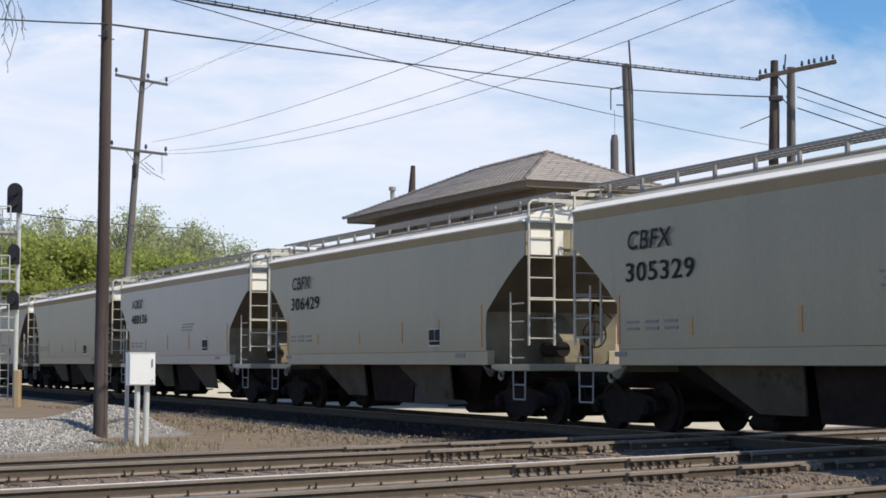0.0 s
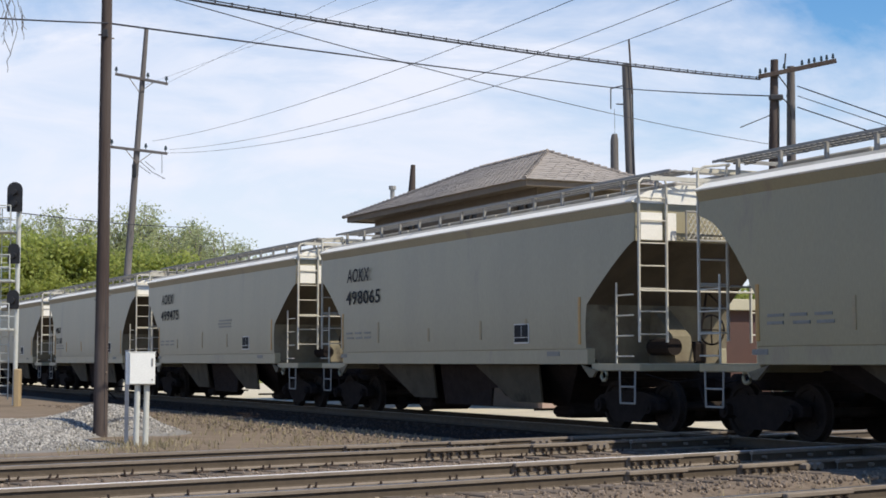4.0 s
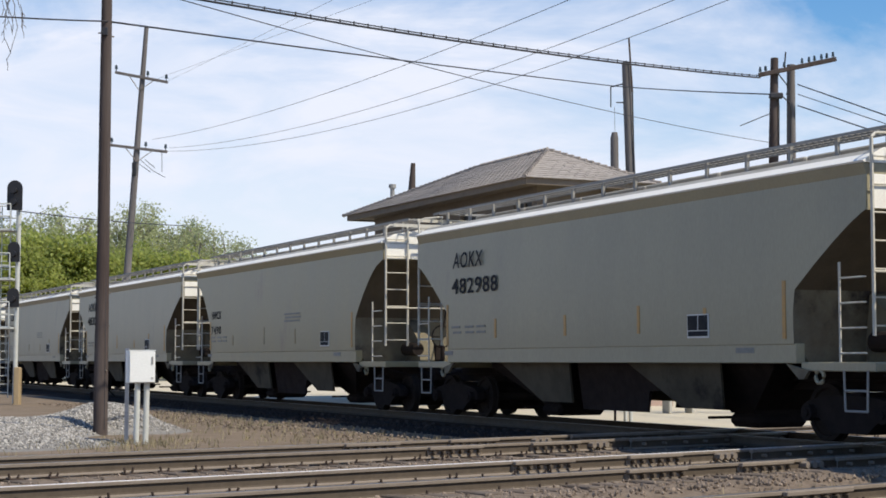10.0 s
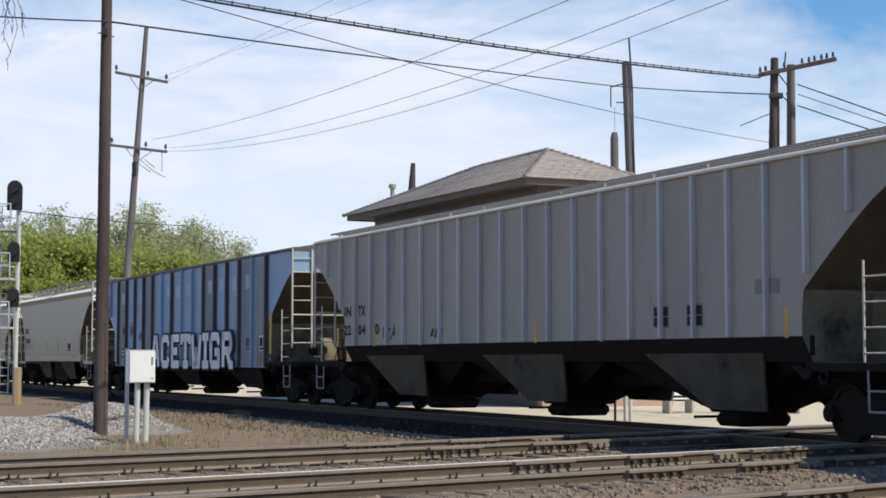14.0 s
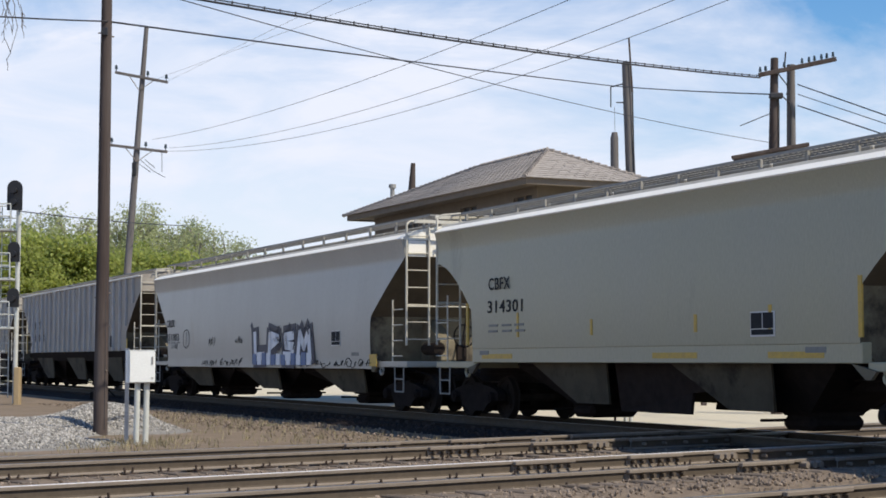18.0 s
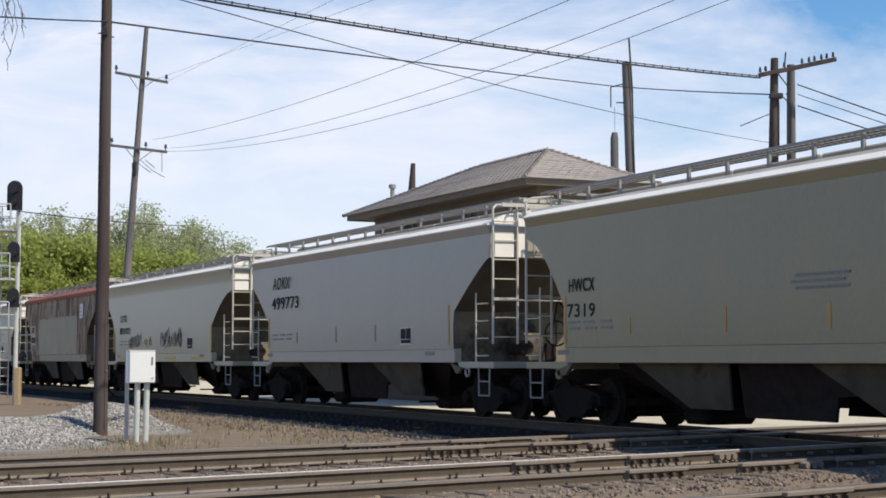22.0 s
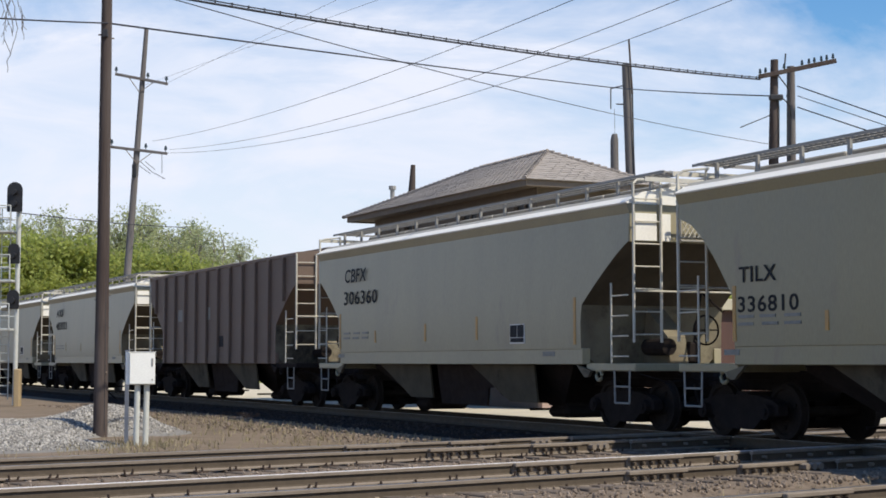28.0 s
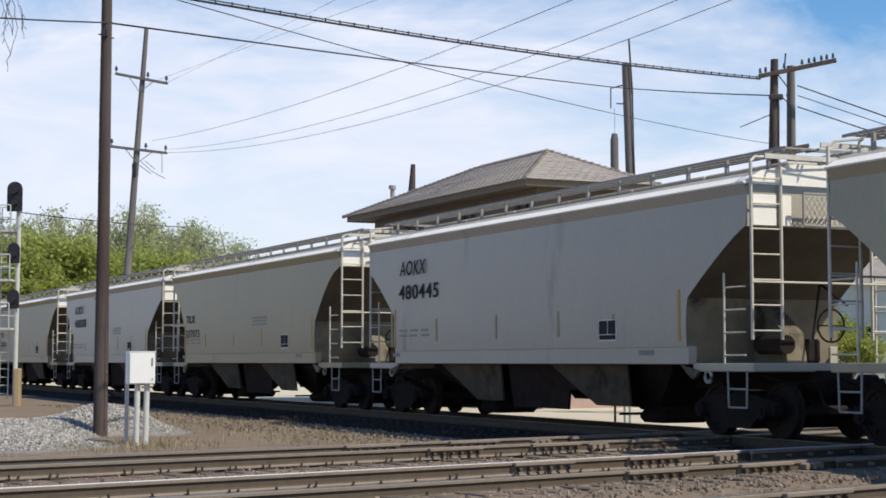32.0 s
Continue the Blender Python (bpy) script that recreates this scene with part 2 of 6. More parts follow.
    "shingle": mat("brown_roof_shingle", (0.29, 0.262, 0.235), 0.95, second=(0.35, 0.32, 0.29), scale=4.0, grain=60.0, bump=0.4, mix=0.9, rand=0.2, spec=0.12),
    "brickwall": mat("buff_stucco_wall", (0.17, 0.14, 0.11), 0.9, second=(0.13, 0.105, 0.085), scale=2.0, bump=0.2),
    "trim": mat("brown_eave_trim", (0.20, 0.165, 0.13), 0.8, second=(0.15, 0.12, 0.095), scale=5.0, bump=0.1),
    "wire": mat("dark_cable", (0.03, 0.03, 0.035), 0.6, bump=0.0),
    "insul": mat("dark_glass_insulator", (0.04, 0.05, 0.05), 0.2, bump=0.0),
    "leaf": mat("spring_leaves", (0.32, 0.35, 0.09), 0.75, second=(0.22, 0.25, 0.065), scale=0.5, bump=0.0, mix=0.9, rand=0.3),
    "leafpale": mat("budding_leaves", (0.42, 0.45, 0.24), 0.75, second=(0.32, 0.35, 0.17), scale=0.5, bump=0.0, mix=0.9, rand=0.3),
    "bark": mat("gray_bark", (0.12, 0.10, 0.085), 0.9, second=(0.19, 0.165, 0.14), scale=6.0, streak=0.8, bump=0.3),
    "grass": mat("dry_grass_blades", (0.27, 0.225, 0.135), 0.9, second=(0.21, 0.185, 0.10), scale=2.0, bump=0.0, mix=0.9),
    "sootshade": mat("sooty_shaded_end_paint", (0.11, 0.092, 0.07), 0.8, second=(0.075, 0.062, 0.048), scale=1.2, streak=0.7, bump=0.06, mix=0.9, spec=0.12),
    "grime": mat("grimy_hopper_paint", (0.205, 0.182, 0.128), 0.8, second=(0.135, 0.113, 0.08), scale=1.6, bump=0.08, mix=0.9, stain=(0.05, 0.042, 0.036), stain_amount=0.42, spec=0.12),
    # rust darkened by the shade that lies under the rail head
    "railweb": mat("shaded_rust_rail_web", (0.092, 0.074, 0.056), 0.9, second=(0.13, 0.105, 0.08), scale=6.0, bump=0.1, spec=0.1),
    "spike": mat("dark_spike_steel", (0.055, 0.040, 0.032), 0.85, second=(0.09, 0.065, 0.05), scale=8.0, bump=0.05, spec=0.2),
    "plywood": mat("tan_wooden_casing", (0.40, 0.30, 0.17), 0.8, second=(0.30, 0.22, 0.12), scale=4.0, streak=0.8, bump=0.2),
    "glass": mat("dark_window_glass", (0.02, 0.022, 0.025), 0.35, second=(0.03, 0.03, 0.03), bump=0.0, spec=0.15),
    "ridge": mat("ridge_cap_shingle", (0.36, 0.32, 0.28), 0.9, second=(0.15, 0.12, 0.10), scale=6.0, bump=0.3, rand=0.4),
    "lawn": mat("spring_lawn", (0.20, 0.21, 0.055), 0.95, second=(0.13, 0.16, 0.04), scale=1.5, grain=60.0, bump=0.6, mix=0.9),
    "pinkbrick": mat("pink_buff_brick", (0.40, 0.29, 0.235), 0.9, second=(0.33, 0.235, 0.19), scale=3.0, grain=25.0, bump=0.25),
    "postgray": mat("blue_gray_post_paint", (0.16, 0.18, 0.22), 0.6, second=(0.11, 0.12, 0.15), scale=6.0, bump=0.03),
    # red-brown set darker, with the shade of the near wall included
    "redwall": mat("red_brown_boards", (0.085, 0.042, 0.034), 0.8, second=(0.065, 0.036, 0.03), scale=3.0, streak=0.8, bump=0.15),
    "cream": mat("cream_paint", (0.46, 0.42, 0.30), 0.6, second=(0.40, 0.36, 0.26), scale=3.0, bump=0.05),
    "clap": mat("white_clapboard_paint", (0.72, 0.72, 0.70), 0.6, second=(0.62, 0.62, 0.59), scale=3.0, bump=0.05),
}


# ---- building blocks ----
def place(name, bm, material, smooth=0.0):
    me = bpy.data.meshes.new(name)
    bm.normal_update()
    bm.to_mesh(me)
    bm.free()
    me.materials.append(material)
    if smooth:
        me.shade_smooth()
        me.set_sharp_from_angle(angle=radians(smooth))
    return me


def part(name, bm, material, parent, label="", smooth=0.0):
    """Links a bmesh (or a finished mesh) as one object under a thing or a part."""
    me = bm if isinstance(bm, bpy.types.Mesh) else place(name, bm, material, smooth)
    ob = new(name, me)
    ob.parent = parent
    if label:
        ob["label"] = label
    return ob


def thing(name, label, category, group="", kind="", at=None, bm=None, material=None, smooth=0.0):
    ob = new(name, place(name, bm, material, smooth) if bm is not None else None)
    if at is not None:
        ob.matrix_basis = at
    return tagged(ob, label, category, group, kind)


def box(bm, x0, x1, y0, y1, z0, z1, bevel=0.0, m=None):
    r = bmesh.ops.create_cube(bm, size=1.0, matrix=Matrix.Translation(((x0 + x1) / 2, (y0 + y1) / 2, (z0 + z1) / 2)) @ Matrix.Diagonal((x1 - x0, y1 - y0, z1 - z0, 1)))
    vs = r["verts"]
    if bevel:
        es = list({e for v in vs for e in v.link_edges})
        vs = list({v for f in bmesh.ops.bevel(bm, geom=es, offset=bevel, segments=1, affect="EDGES")["faces"] for v in f.verts} | {v for v in vs if v.is_valid})
    if m is not None:
        bmesh.ops.transform(bm, matrix=m, verts=vs)
    return bm


def boxed(*a, bevel=0.0, m=None):
    return box(bmesh.new(), *a, bevel=bevel, m=m)


def tube(bm, a, b, r0, r1=None, n=8, caps=True):
    """A round bar from a to b."""
    a, b = Vector(a), Vector(b)
    d = b - a
    m = Matrix.Translation((a + b) / 2) @ d.to_track_quat("Z", "Y").to_matrix().to_4x4()
    bmesh.ops.create_cone(bm, cap_ends=caps, segments=n, radius1=r0, radius2=r0 if r1 is None else r1, depth=d.length, matrix=m)
    return bm


def bars(*runs, r=0.02, n=6):
    bm = bmesh.new()
    for pts in runs:
        for a, b in zip(pts, pts[1:]):
            tube(bm, a, b, r, n=n)
    return bm


def prism(bm, outline, y0, y1):
    """An outline in x and z, given its thickness from y0 to y1."""
    a = [bm.verts.new((x, y0, z)) for x, z in outline]
    b = [bm.verts.new((x, y1, z)) for x, z in outline]
    bm.faces.new(a)
    bm.faces.new(b[::-1])
    k = len(a)
    for i in range(k):
        bm.faces.new((a[i], b[i], b[(i + 1) % k], a[(i + 1) % k])[::-1])
    bmesh.ops.recalc_face_normals(bm, faces=bm.faces)
    return bm


def loft(bm, rings):
    """Closed rings of equal count joined into a solid."""
    vs = [[bm.verts.new(p) for p in r] for r in rings]
    k = len(vs[0])
    for a, b in zip(vs, vs[1:]):
        for i in range(k):
            bm.faces.new((a[i], a[(i + 1) % k], b[(i + 1) % k], b[i]))
    bm.faces.new(vs[0][::-1])
    bm.faces.new(vs[-1])
    bmesh.ops.recalc_face_normals(bm, faces=bm.faces)
    return bm


def cable(points, r, n=5):
    """One unbroken round cord through the points."""
    pts = [Vector(p) for p in points]
    rings = []
    for i, p in enumerate(pts):
        d = (pts[min(i + 1, len(pts) - 1)] - pts[max(i - 1, 0)]).normalized()
        side = d.cross(Vector((0, 0, 1)) if abs(d.z) < 0.95 else Vector((1, 0, 0))).normalized()
        up = side.cross(d)
        rings.append([p + (side * math.cos(math.tau * k / n) + up * math.sin(math.tau * k / n)) * r for k in range(n)])
    return loft(bmesh.new(), rings)


def translucent(m, tint):
    """Leaves let part of the light through."""
    nt = m.node_tree
    bsdf, out = nt.nodes["Principled BSDF"], nt.nodes["Material Output"]
    tr = nt.nodes.new("ShaderNodeBsdfTranslucent")
    mx = nt.nodes.new("ShaderNodeMixShader")
    mx.inputs[0].default_value = 0.5
    tr.inputs["Color"].default_value = (*tint, 1)
    nt.links.new(bsdf.outputs[0], mx.inputs[1])
    nt.links.new(tr.outputs[0], mx.inputs[2])
    nt.links.new(mx.outputs[0], out.inputs["Surface"])


translucent(M["leaf"], (0.46, 0.51, 0.13))
translucent(M["leafpale"], (0.5, 0.52, 0.28))


def lettering(text, height, material, shear=0.0, depth=0.004, spacing=1.0, squeeze=1.0, offset=0.0):
    """A mesh of raised letters in x and z, that faces -y, with its lower left corner at the origin."""
    cu = bpy.data.curves.new("text", "FONT")
    cu.body, cu.size, cu.extrude, cu.shear, cu.space_character, cu.offset = text, height * 1.37, depth / 2, shear, spacing, offset
    cu.resolution_u = 3
    ob = bpy.data.objects.new("text", cu)
    me = bpy.data.meshes.new_from_object(ob)
    bpy.data.objects.remove(ob)
    me.transform(Matrix.Rotation(radians(90), 4, "X") @ Matrix.Diagonal((squeeze, 1, 1, 1)))
    me.materials.clear()
    me.materials.append(material)
    return me


# ---- ground and tracks ----
def ground_height(x, y):
    """Gentle swells, flat along the tracks."""
    q = Vector((x, y, 0))
    near = min(1.0, abs(q.dot(N) - D_TRACK) / 6.0)
    return (0.05 * noise.noise(q * 0.13) + 0.02 * noise.noise(q * 0.7)) * near - 0.02


def build_ground():
    steps = [-3500, -1800, -900, -450, -220, -120, -80, -60] + [i * 1.5 - 45 for i in range(61)] + [60, 80, 120, 220, 450, 900, 1800, 3500]
    rows = [-3500, -1800, -900, -300, -100, -40, -20, -10] + [i * 1.5 for i in range(61)] + [100, 120, 160, 220, 450, 900, 1800, 3500]
    bm = bmesh.new()
    vs = [[bm.verts.new((x, y, ground_height(x, y) if abs(x) < 100 and -30 < y < 130 else -0.02)) for y in rows] for x in steps]
    for a, b in zip(vs, vs[1:]):
        for i in range(len(rows) - 1):
            bm.faces.new((a[i], b[i], b[i + 1], a[i + 1]))
    thing("ground", "dry brown dirt with thin spring grass beside the tracks", "ground", kind="structure", bm=bm, material=M["ground"], smooth=60)


build_ground()


def along(origin, across, ahead, p, s, z=0.0):
    return origin + across * p + ahead * s + Vector((0, 0, z))


O = Vector((0, 0, 0))


def strip(across, ahead, p0, p1, s0, s1, z, shoulder=0.7):
    """A raised bed with sloping shoulders."""
    bm = bmesh.new()
    count = min(400, max(2, int((s1 - s0) / 1.2)))
    prof = [(p0 - shoulder, -0.06), (p0, z), ((p0 + p1) / 2, z + 0.01), (p1, z), (p1 + shoulder, -0.06)]
    rows = []
    for i in range(count + 1):
        s = s0 + (s1 - s0) * i / count
        rows.append([bm.verts.new(along(O, across, ahead, p + (random.uniform(-0.15, 0.15) if j in (0, 4) else 0), s, h + (random.uniform(-0.025, 0.015) if 0 < j < 4 else 0))) for j, (p, h) in enumerate(prof)])
    for a, b in zip(rows, rows[1:]):
        for i in range(4):
            bm.faces.new((a[i], a[i + 1], b[i + 1], b[i]))
    bmesh.ops.recalc_face_normals(bm, faces=bm.faces)
    for f in bm.faces:
        if f.normal.z < 0:
            f.normal_flip()
    return bm


RAIL_PROFILE = [(-0.07, 0.0), (0.07, 0.0), (0.07, 0.012), (0.018, 0.03), (0.009, 0.05), (0.009, 0.122), (0.034, 0.132), (0.036, 0.162), (0.028, 0.170),
                (-0.028, 0.170), (-0.036, 0.162), (-0.034, 0.132), (-0.009, 0.122), (-0.009, 0.05), (-0.018, 0.03), (-0.07, 0.012)]


def rail_mesh(length):
    bm = bmesh.new()
    return loft(bm, [[(s, y, z) for y, z in RAIL_PROFILE] for s in (0.0, length)])


def head_mesh(length):
    return boxed(0, length, -0.029, 0.029, 0.1702, 0.1735)


def polished_mesh(length):
    return boxed(0, length, -0.030, 0.030, 0.160, 0.1735, bevel=0.006)


def heading(across, ahead, p, s, z):
    """Pose with x along the track and y across it."""
    m = Matrix((ahead, across, (0, 0, 1))).transposed().to_4x4()
    m.translation = along(O, across, ahead, p, s, z)
    return m


def stones(bm, count, spot, size):
    """Loose angular stones."""
    base = bmesh.new()
    bmesh.ops.create_icosphere(base, subdivisions=1, radius=1.0)
    shape = [v.co.copy() for v in base.verts]
    faces = [[v.index for v in f.verts] for f in base.faces]
    base.free()
    verts, polys = [], []
    for _ in range(count):
        c = spot()
        r = random.uniform(*size)
        e = Euler((random.uniform(0, 6), random.uniform(0, 6), random.uniform(0, 6))).to_matrix()
        sx = Vector((random.uniform(0.7, 1.3), random.uniform(0.6, 1.1), random.uniform(0.45, 0.8)))
        k = len(verts)
        for v in shape:
            q = Vector((v.x * sx.x, v.y * sx.y, v.z * sx.z)) * r * random.uniform(0.8, 1.15)
            verts.append(c + e @ q)
        polys += [[k + i for i in f] for f in faces]
    me = bpy.data.meshes.new("stones")
    me.from_pydata(verts, [], polys)
    return me


def island_material(m):
    """The same material, with each loose piece a little lighter or darker."""
    nt = m.node_tree
    geo = nt.nodes.new("ShaderNodeNewGeometry")
    hsv = next(n for n in nt.nodes if n.type == "HUE_SAT")
    old = hsv.inputs["Value"].links[0].from_socket
    mul = nt.nodes.new("ShaderNodeMath")
    mul.operation = "MULTIPLY_ADD"
    mul.inputs[1].default_value, mul.inputs[2].default_value = 0.9, -0.45
    add = nt.nodes.new("ShaderNodeMath")
    nt.links.new(geo.outputs["Random Per Island"], mul.inputs[0])
    nt.links.new(mul.outputs[0], add.inputs[0])
    nt.links.new(old, add.inputs[1])
    nt.links.new(add.outputs[0], hsv.inputs["Value"])


for key in ("stone", "shadestone", "gravel", "leaf", "leafpale", "grass"):
    island_material(M[key])

def shade_web(rail):
    """The web gets a darker rust than the dusty head and foot: the head's shade, painted in."""
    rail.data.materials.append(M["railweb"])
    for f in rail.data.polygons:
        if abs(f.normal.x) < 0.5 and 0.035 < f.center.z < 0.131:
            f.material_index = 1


GAUGE = 1.435 + 0.072
TIE = boxed(-0.115, 0.115, -1.3, 1.3, -0.16, 0.0, bevel=0.012)
TIE = place("tie", TIE, M["tie"])


def crossing_track(name, centre, s0, s1, shiny, sag, label):
    """Track across the view: bed, ties, plates, spikes and two rails, the nearer of them lower by sag."""
    track = thing(name, label, "railway track", kind="structure", at=heading(V, W, centre, s0, 0))
    length = s1 - s0
    for k in range(int(length / 0.52)):
        ob = part("tie", TIE, None, track)
        ob.matrix_basis = pose(0.2 + k * 0.52 + random.uniform(-0.03, 0.03), random.uniform(-0.04, 0.04), RAIL - 0.172 + random.uniform(-0.016, 0.006), 0, random.uniform(-0.4, 0.4), random.uniform(-1.5, 1.5))
    for side, drop in ((1, 0.0), (-1, sag)):
        y, z = side * GAUGE / 2, RAIL - 0.170 - drop
        bm = rail_mesh(length)
        rail = part("rail", bm, M["rail_side"], track, "rusty brown steel rail")
        shade_web(rail)
        rail.matrix_basis = pose(0, y, z)
        head = part("rail_head", polished_mesh(length) if (shiny and side == 1) else head_mesh(length), M["rail_shiny" if (shiny and side == 1) else "rail_top"], rail, "polished running surface" if shiny and side == 1 else "dull worn running surface")
        bm = bmesh.new()
        for k in range(int(length / 0.52)):
            x = 0.2 + k * 0.52
            box(bm, x - 0.09, x + 0.09, y - 0.19, y + 0.19, z - 0.012, z + 0.003)
            for dy in (-0.095, 0.095):
                for dx in (-0.05, 0.05):
                    if random.random() < 0.8:
                        h = random.uniform(0.03, 0.075)
                        tube(bm, (x + dx, y + dy, z), (x + dx + random.uniform(-0.02, 0.02), y + dy * 1.05, z + h), 0.015, n=5)
        plates = part("tie_plates_and_spikes", bm, M["spike"], track)
        plates["kind"] = "stuff"
    return track


TRACKS = {}
for name, centre, s0, s1, shiny, sag, label in (
        ("railway_track_far", 19.77, -40.0, 150.0, False, 0.0, "rusty jointed main track that crosses the freight line on a diamond"),
        ("railway_track_middle", 14.90, -40.0, 150.0, True, 0.045, "jointed track with one bright rail, across the freight line"),
        ("railway_track_near", 9.68, -40.0, 150.0, False, 0.0, "rusty jointed side track over weathered ties")):
    bm = strip(V, W, centre - 1.75, centre + 1.75, s0, s1, 0.098 + 0.003 * len(TRACKS))
    thing("ballast_bed", "dusty tan ballast of the crossing tracks", "ballast", kind="structure", bm=bm, material=M["ballast"])
    TRACKS[centre] = crossing_track(name, centre, s0 + 40 - 2, 34.0, shiny, sag, label)


def build_train_track():
    # bed, ties and rails are coloured darker to deepen the train's shadow
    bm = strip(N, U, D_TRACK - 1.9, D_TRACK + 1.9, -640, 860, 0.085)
    thing("ballast_bed", "ballast under the freight line, coloured dark for the train's shade", "ballast", kind="structure", bm=bm, material=M["shadebed"])
    track = thing("railway_track_freight", "freight main line on wooden ties, polished by traffic", "railway track", kind="structure", at=heading(N, U, D_TRACK, -640, 0))
    bm = bmesh.new()
    verts, faces = [], []
    for k in range(700):
        x, z = 600.3 + k * 0.52, RAIL - 0.172
        i = len(verts)
        verts += [(x + a, b, z + c) for a in (-0.115, 0.115) for b in (-1.3, 1.3) for c in (-0.16, 0)]
        faces += [[i + j for j in f] for f in ((1, 5, 7, 3), (0, 1, 3, 2), (4, 6, 7, 5), (0, 4, 5, 1), (2, 3, 7, 6))]
    me = bpy.data.meshes.new("ties")
    me.from_pydata(verts, [], faces)
    me.materials.append(M["shadetie"])
    ties = part("ties", me, None, track)
    ties["kind"] = "stuff"
    for side in (-1, 1):
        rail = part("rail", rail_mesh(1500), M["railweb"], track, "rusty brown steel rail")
        rail.matrix_basis = pose(0, side * GAUGE / 2, RAIL - 0.172)
        part("rail_head", head_mesh(1500), M["rail_top"], rail, "polished running surface")


build_train_track()


JOINT = {}


def joint_bar(centre, side, s, length=1.04, drop=0.0, bolts=6):
    """Heavy strapped splice: a lip beside the rail head over a plate with a row of bolts, on both faces of the rail."""
    if "bar" not in JOINT:
        bm = bmesh.new()
        for y in (-1, 1):
            box(bm, -length / 2, length / 2, min(y * 0.037, y * 0.105), max(y * 0.037, y * 0.105), 0.118, 0.166, bevel=0.008)
            box(bm, -length / 2, length / 2, min(y * 0.011, y * 0.044), max(y * 0.011, y * 0.044), 0.024, 0.117)
        JOINT["bar"] = place("joint_bar", bm, M["rail_side"])
        JOINT["bolt"] = place("bolt", bars([(0, -0.115, 0.078), (0, 0.10, 0.078)], r=0.028, n=6), M["railweb"])
    bar = part("joint_bar", JOINT["bar"], None, TRACKS[centre], "bolted steel joint bar")
    bar.matrix_basis = pose(s + 2.0, side * GAUGE / 2, RAIL - 0.170 - drop)
    for k in range(bolts):
        part("bolt", JOINT["bolt"], None, bar).matrix_basis = pose(-length / 2 + length * (k + 0.5) / bolts, 0, 0)


def heavy_nuts(centre, side, s, drop=0.0):
    """Three large nuts on through bolts, where the diamond's castings begin."""
    if "nut" not in JOINT:
        JOINT["nut"] = place("heavy_nut", bars([(0, -0.13, 0.09), (0, -0.01, 0.09)], r=0.052, n=6), M["rail_side"])
    for k in range(3):
        part("heavy_nut", JOINT["nut"], None, TRACKS[centre], "large rusty nut").matrix_basis = pose(s + 2.0 + 0.14 * k, side * GAUGE / 2, RAIL - 0.170 - drop)


def easer_rail(centre, side, s, length, off, drop=0.0):
    """A short second rail bolted beside the running rail through the diamond, with spacer blocks."""
    track = TRACKS[centre]
    rail = part("easer_rail", rail_mesh(length), M["rail_side"], track, "short rusty easer rail of the diamond")
    shade_web(rail)
    rail.matrix_basis = pose(s + 2.0, side * GAUGE / 2 + off, RAIL - 0.174 - drop)
    part("rail_head", head_mesh(length), M["rail_top"], rail)
    n = max(2, int(length / 0.45))
    for k in range(n):
        x = length * (k + 0.5) / n + random.uniform(-0.05, 0.05)
        a, b = sorted((-math.copysign(0.02, off), -math.copysign(abs(off) - 0.02, off)))
        part("spacer_block", boxed(x - 0.07, x + 0.07, a, b, 0.03, 0.135, bevel=0.01), M["rail_side"], rail)
        part("bolt", bars([(x, 0, 0.085), (x, math.copysign(0.09, off), 0.085)], r=0.024), M["rail_side"], rail)


for centre, side, s, length, off, drop in (
        (19.77, 1, 19.3, 4.2, -0.15, 0.0), (19.77, -1, 19.2, 4.0, -0.14, 0.0), (14.90, 1, 18.2, 4.0, -0.15, 0.0), (14.90, -1, 18.2, 3.8, -0.14, 0.045)):
    easer_rail(centre, side, s, length, off, drop)


# ---- rail joints near the diamond ----
for centre, side, s, drop in (
        (19.77, 1, 15.17, 0), (19.77, 1, 17.22, 0), (19.77, 1, 22.0, 0), (19.77, -1, 15.60, 0), (19.77, -1, 17.63, 0), (19.77, -1, 21.4, 0),
        (14.90, 1, 14.29, 0), (14.90, 1, 16.33, 0), (14.90, 1, 20.8, 0), (14.90, -1, 14.78, 0.045), (14.90, -1, 16.83, 0.045), (14.90, -1, 20.2, 0.045), (9.68, 1, 13.17, 0)):
    joint_bar(centre, side, s, drop=drop)
for centre, side, s, drop in ((19.77, 1, 18.54, 0), (19.77, -1, 18.40, 0), (14.90, 1, 17.60, 0), (14.90, -1, 17.60, 0.045)):
    heavy_nuts(centre, side, s, drop)


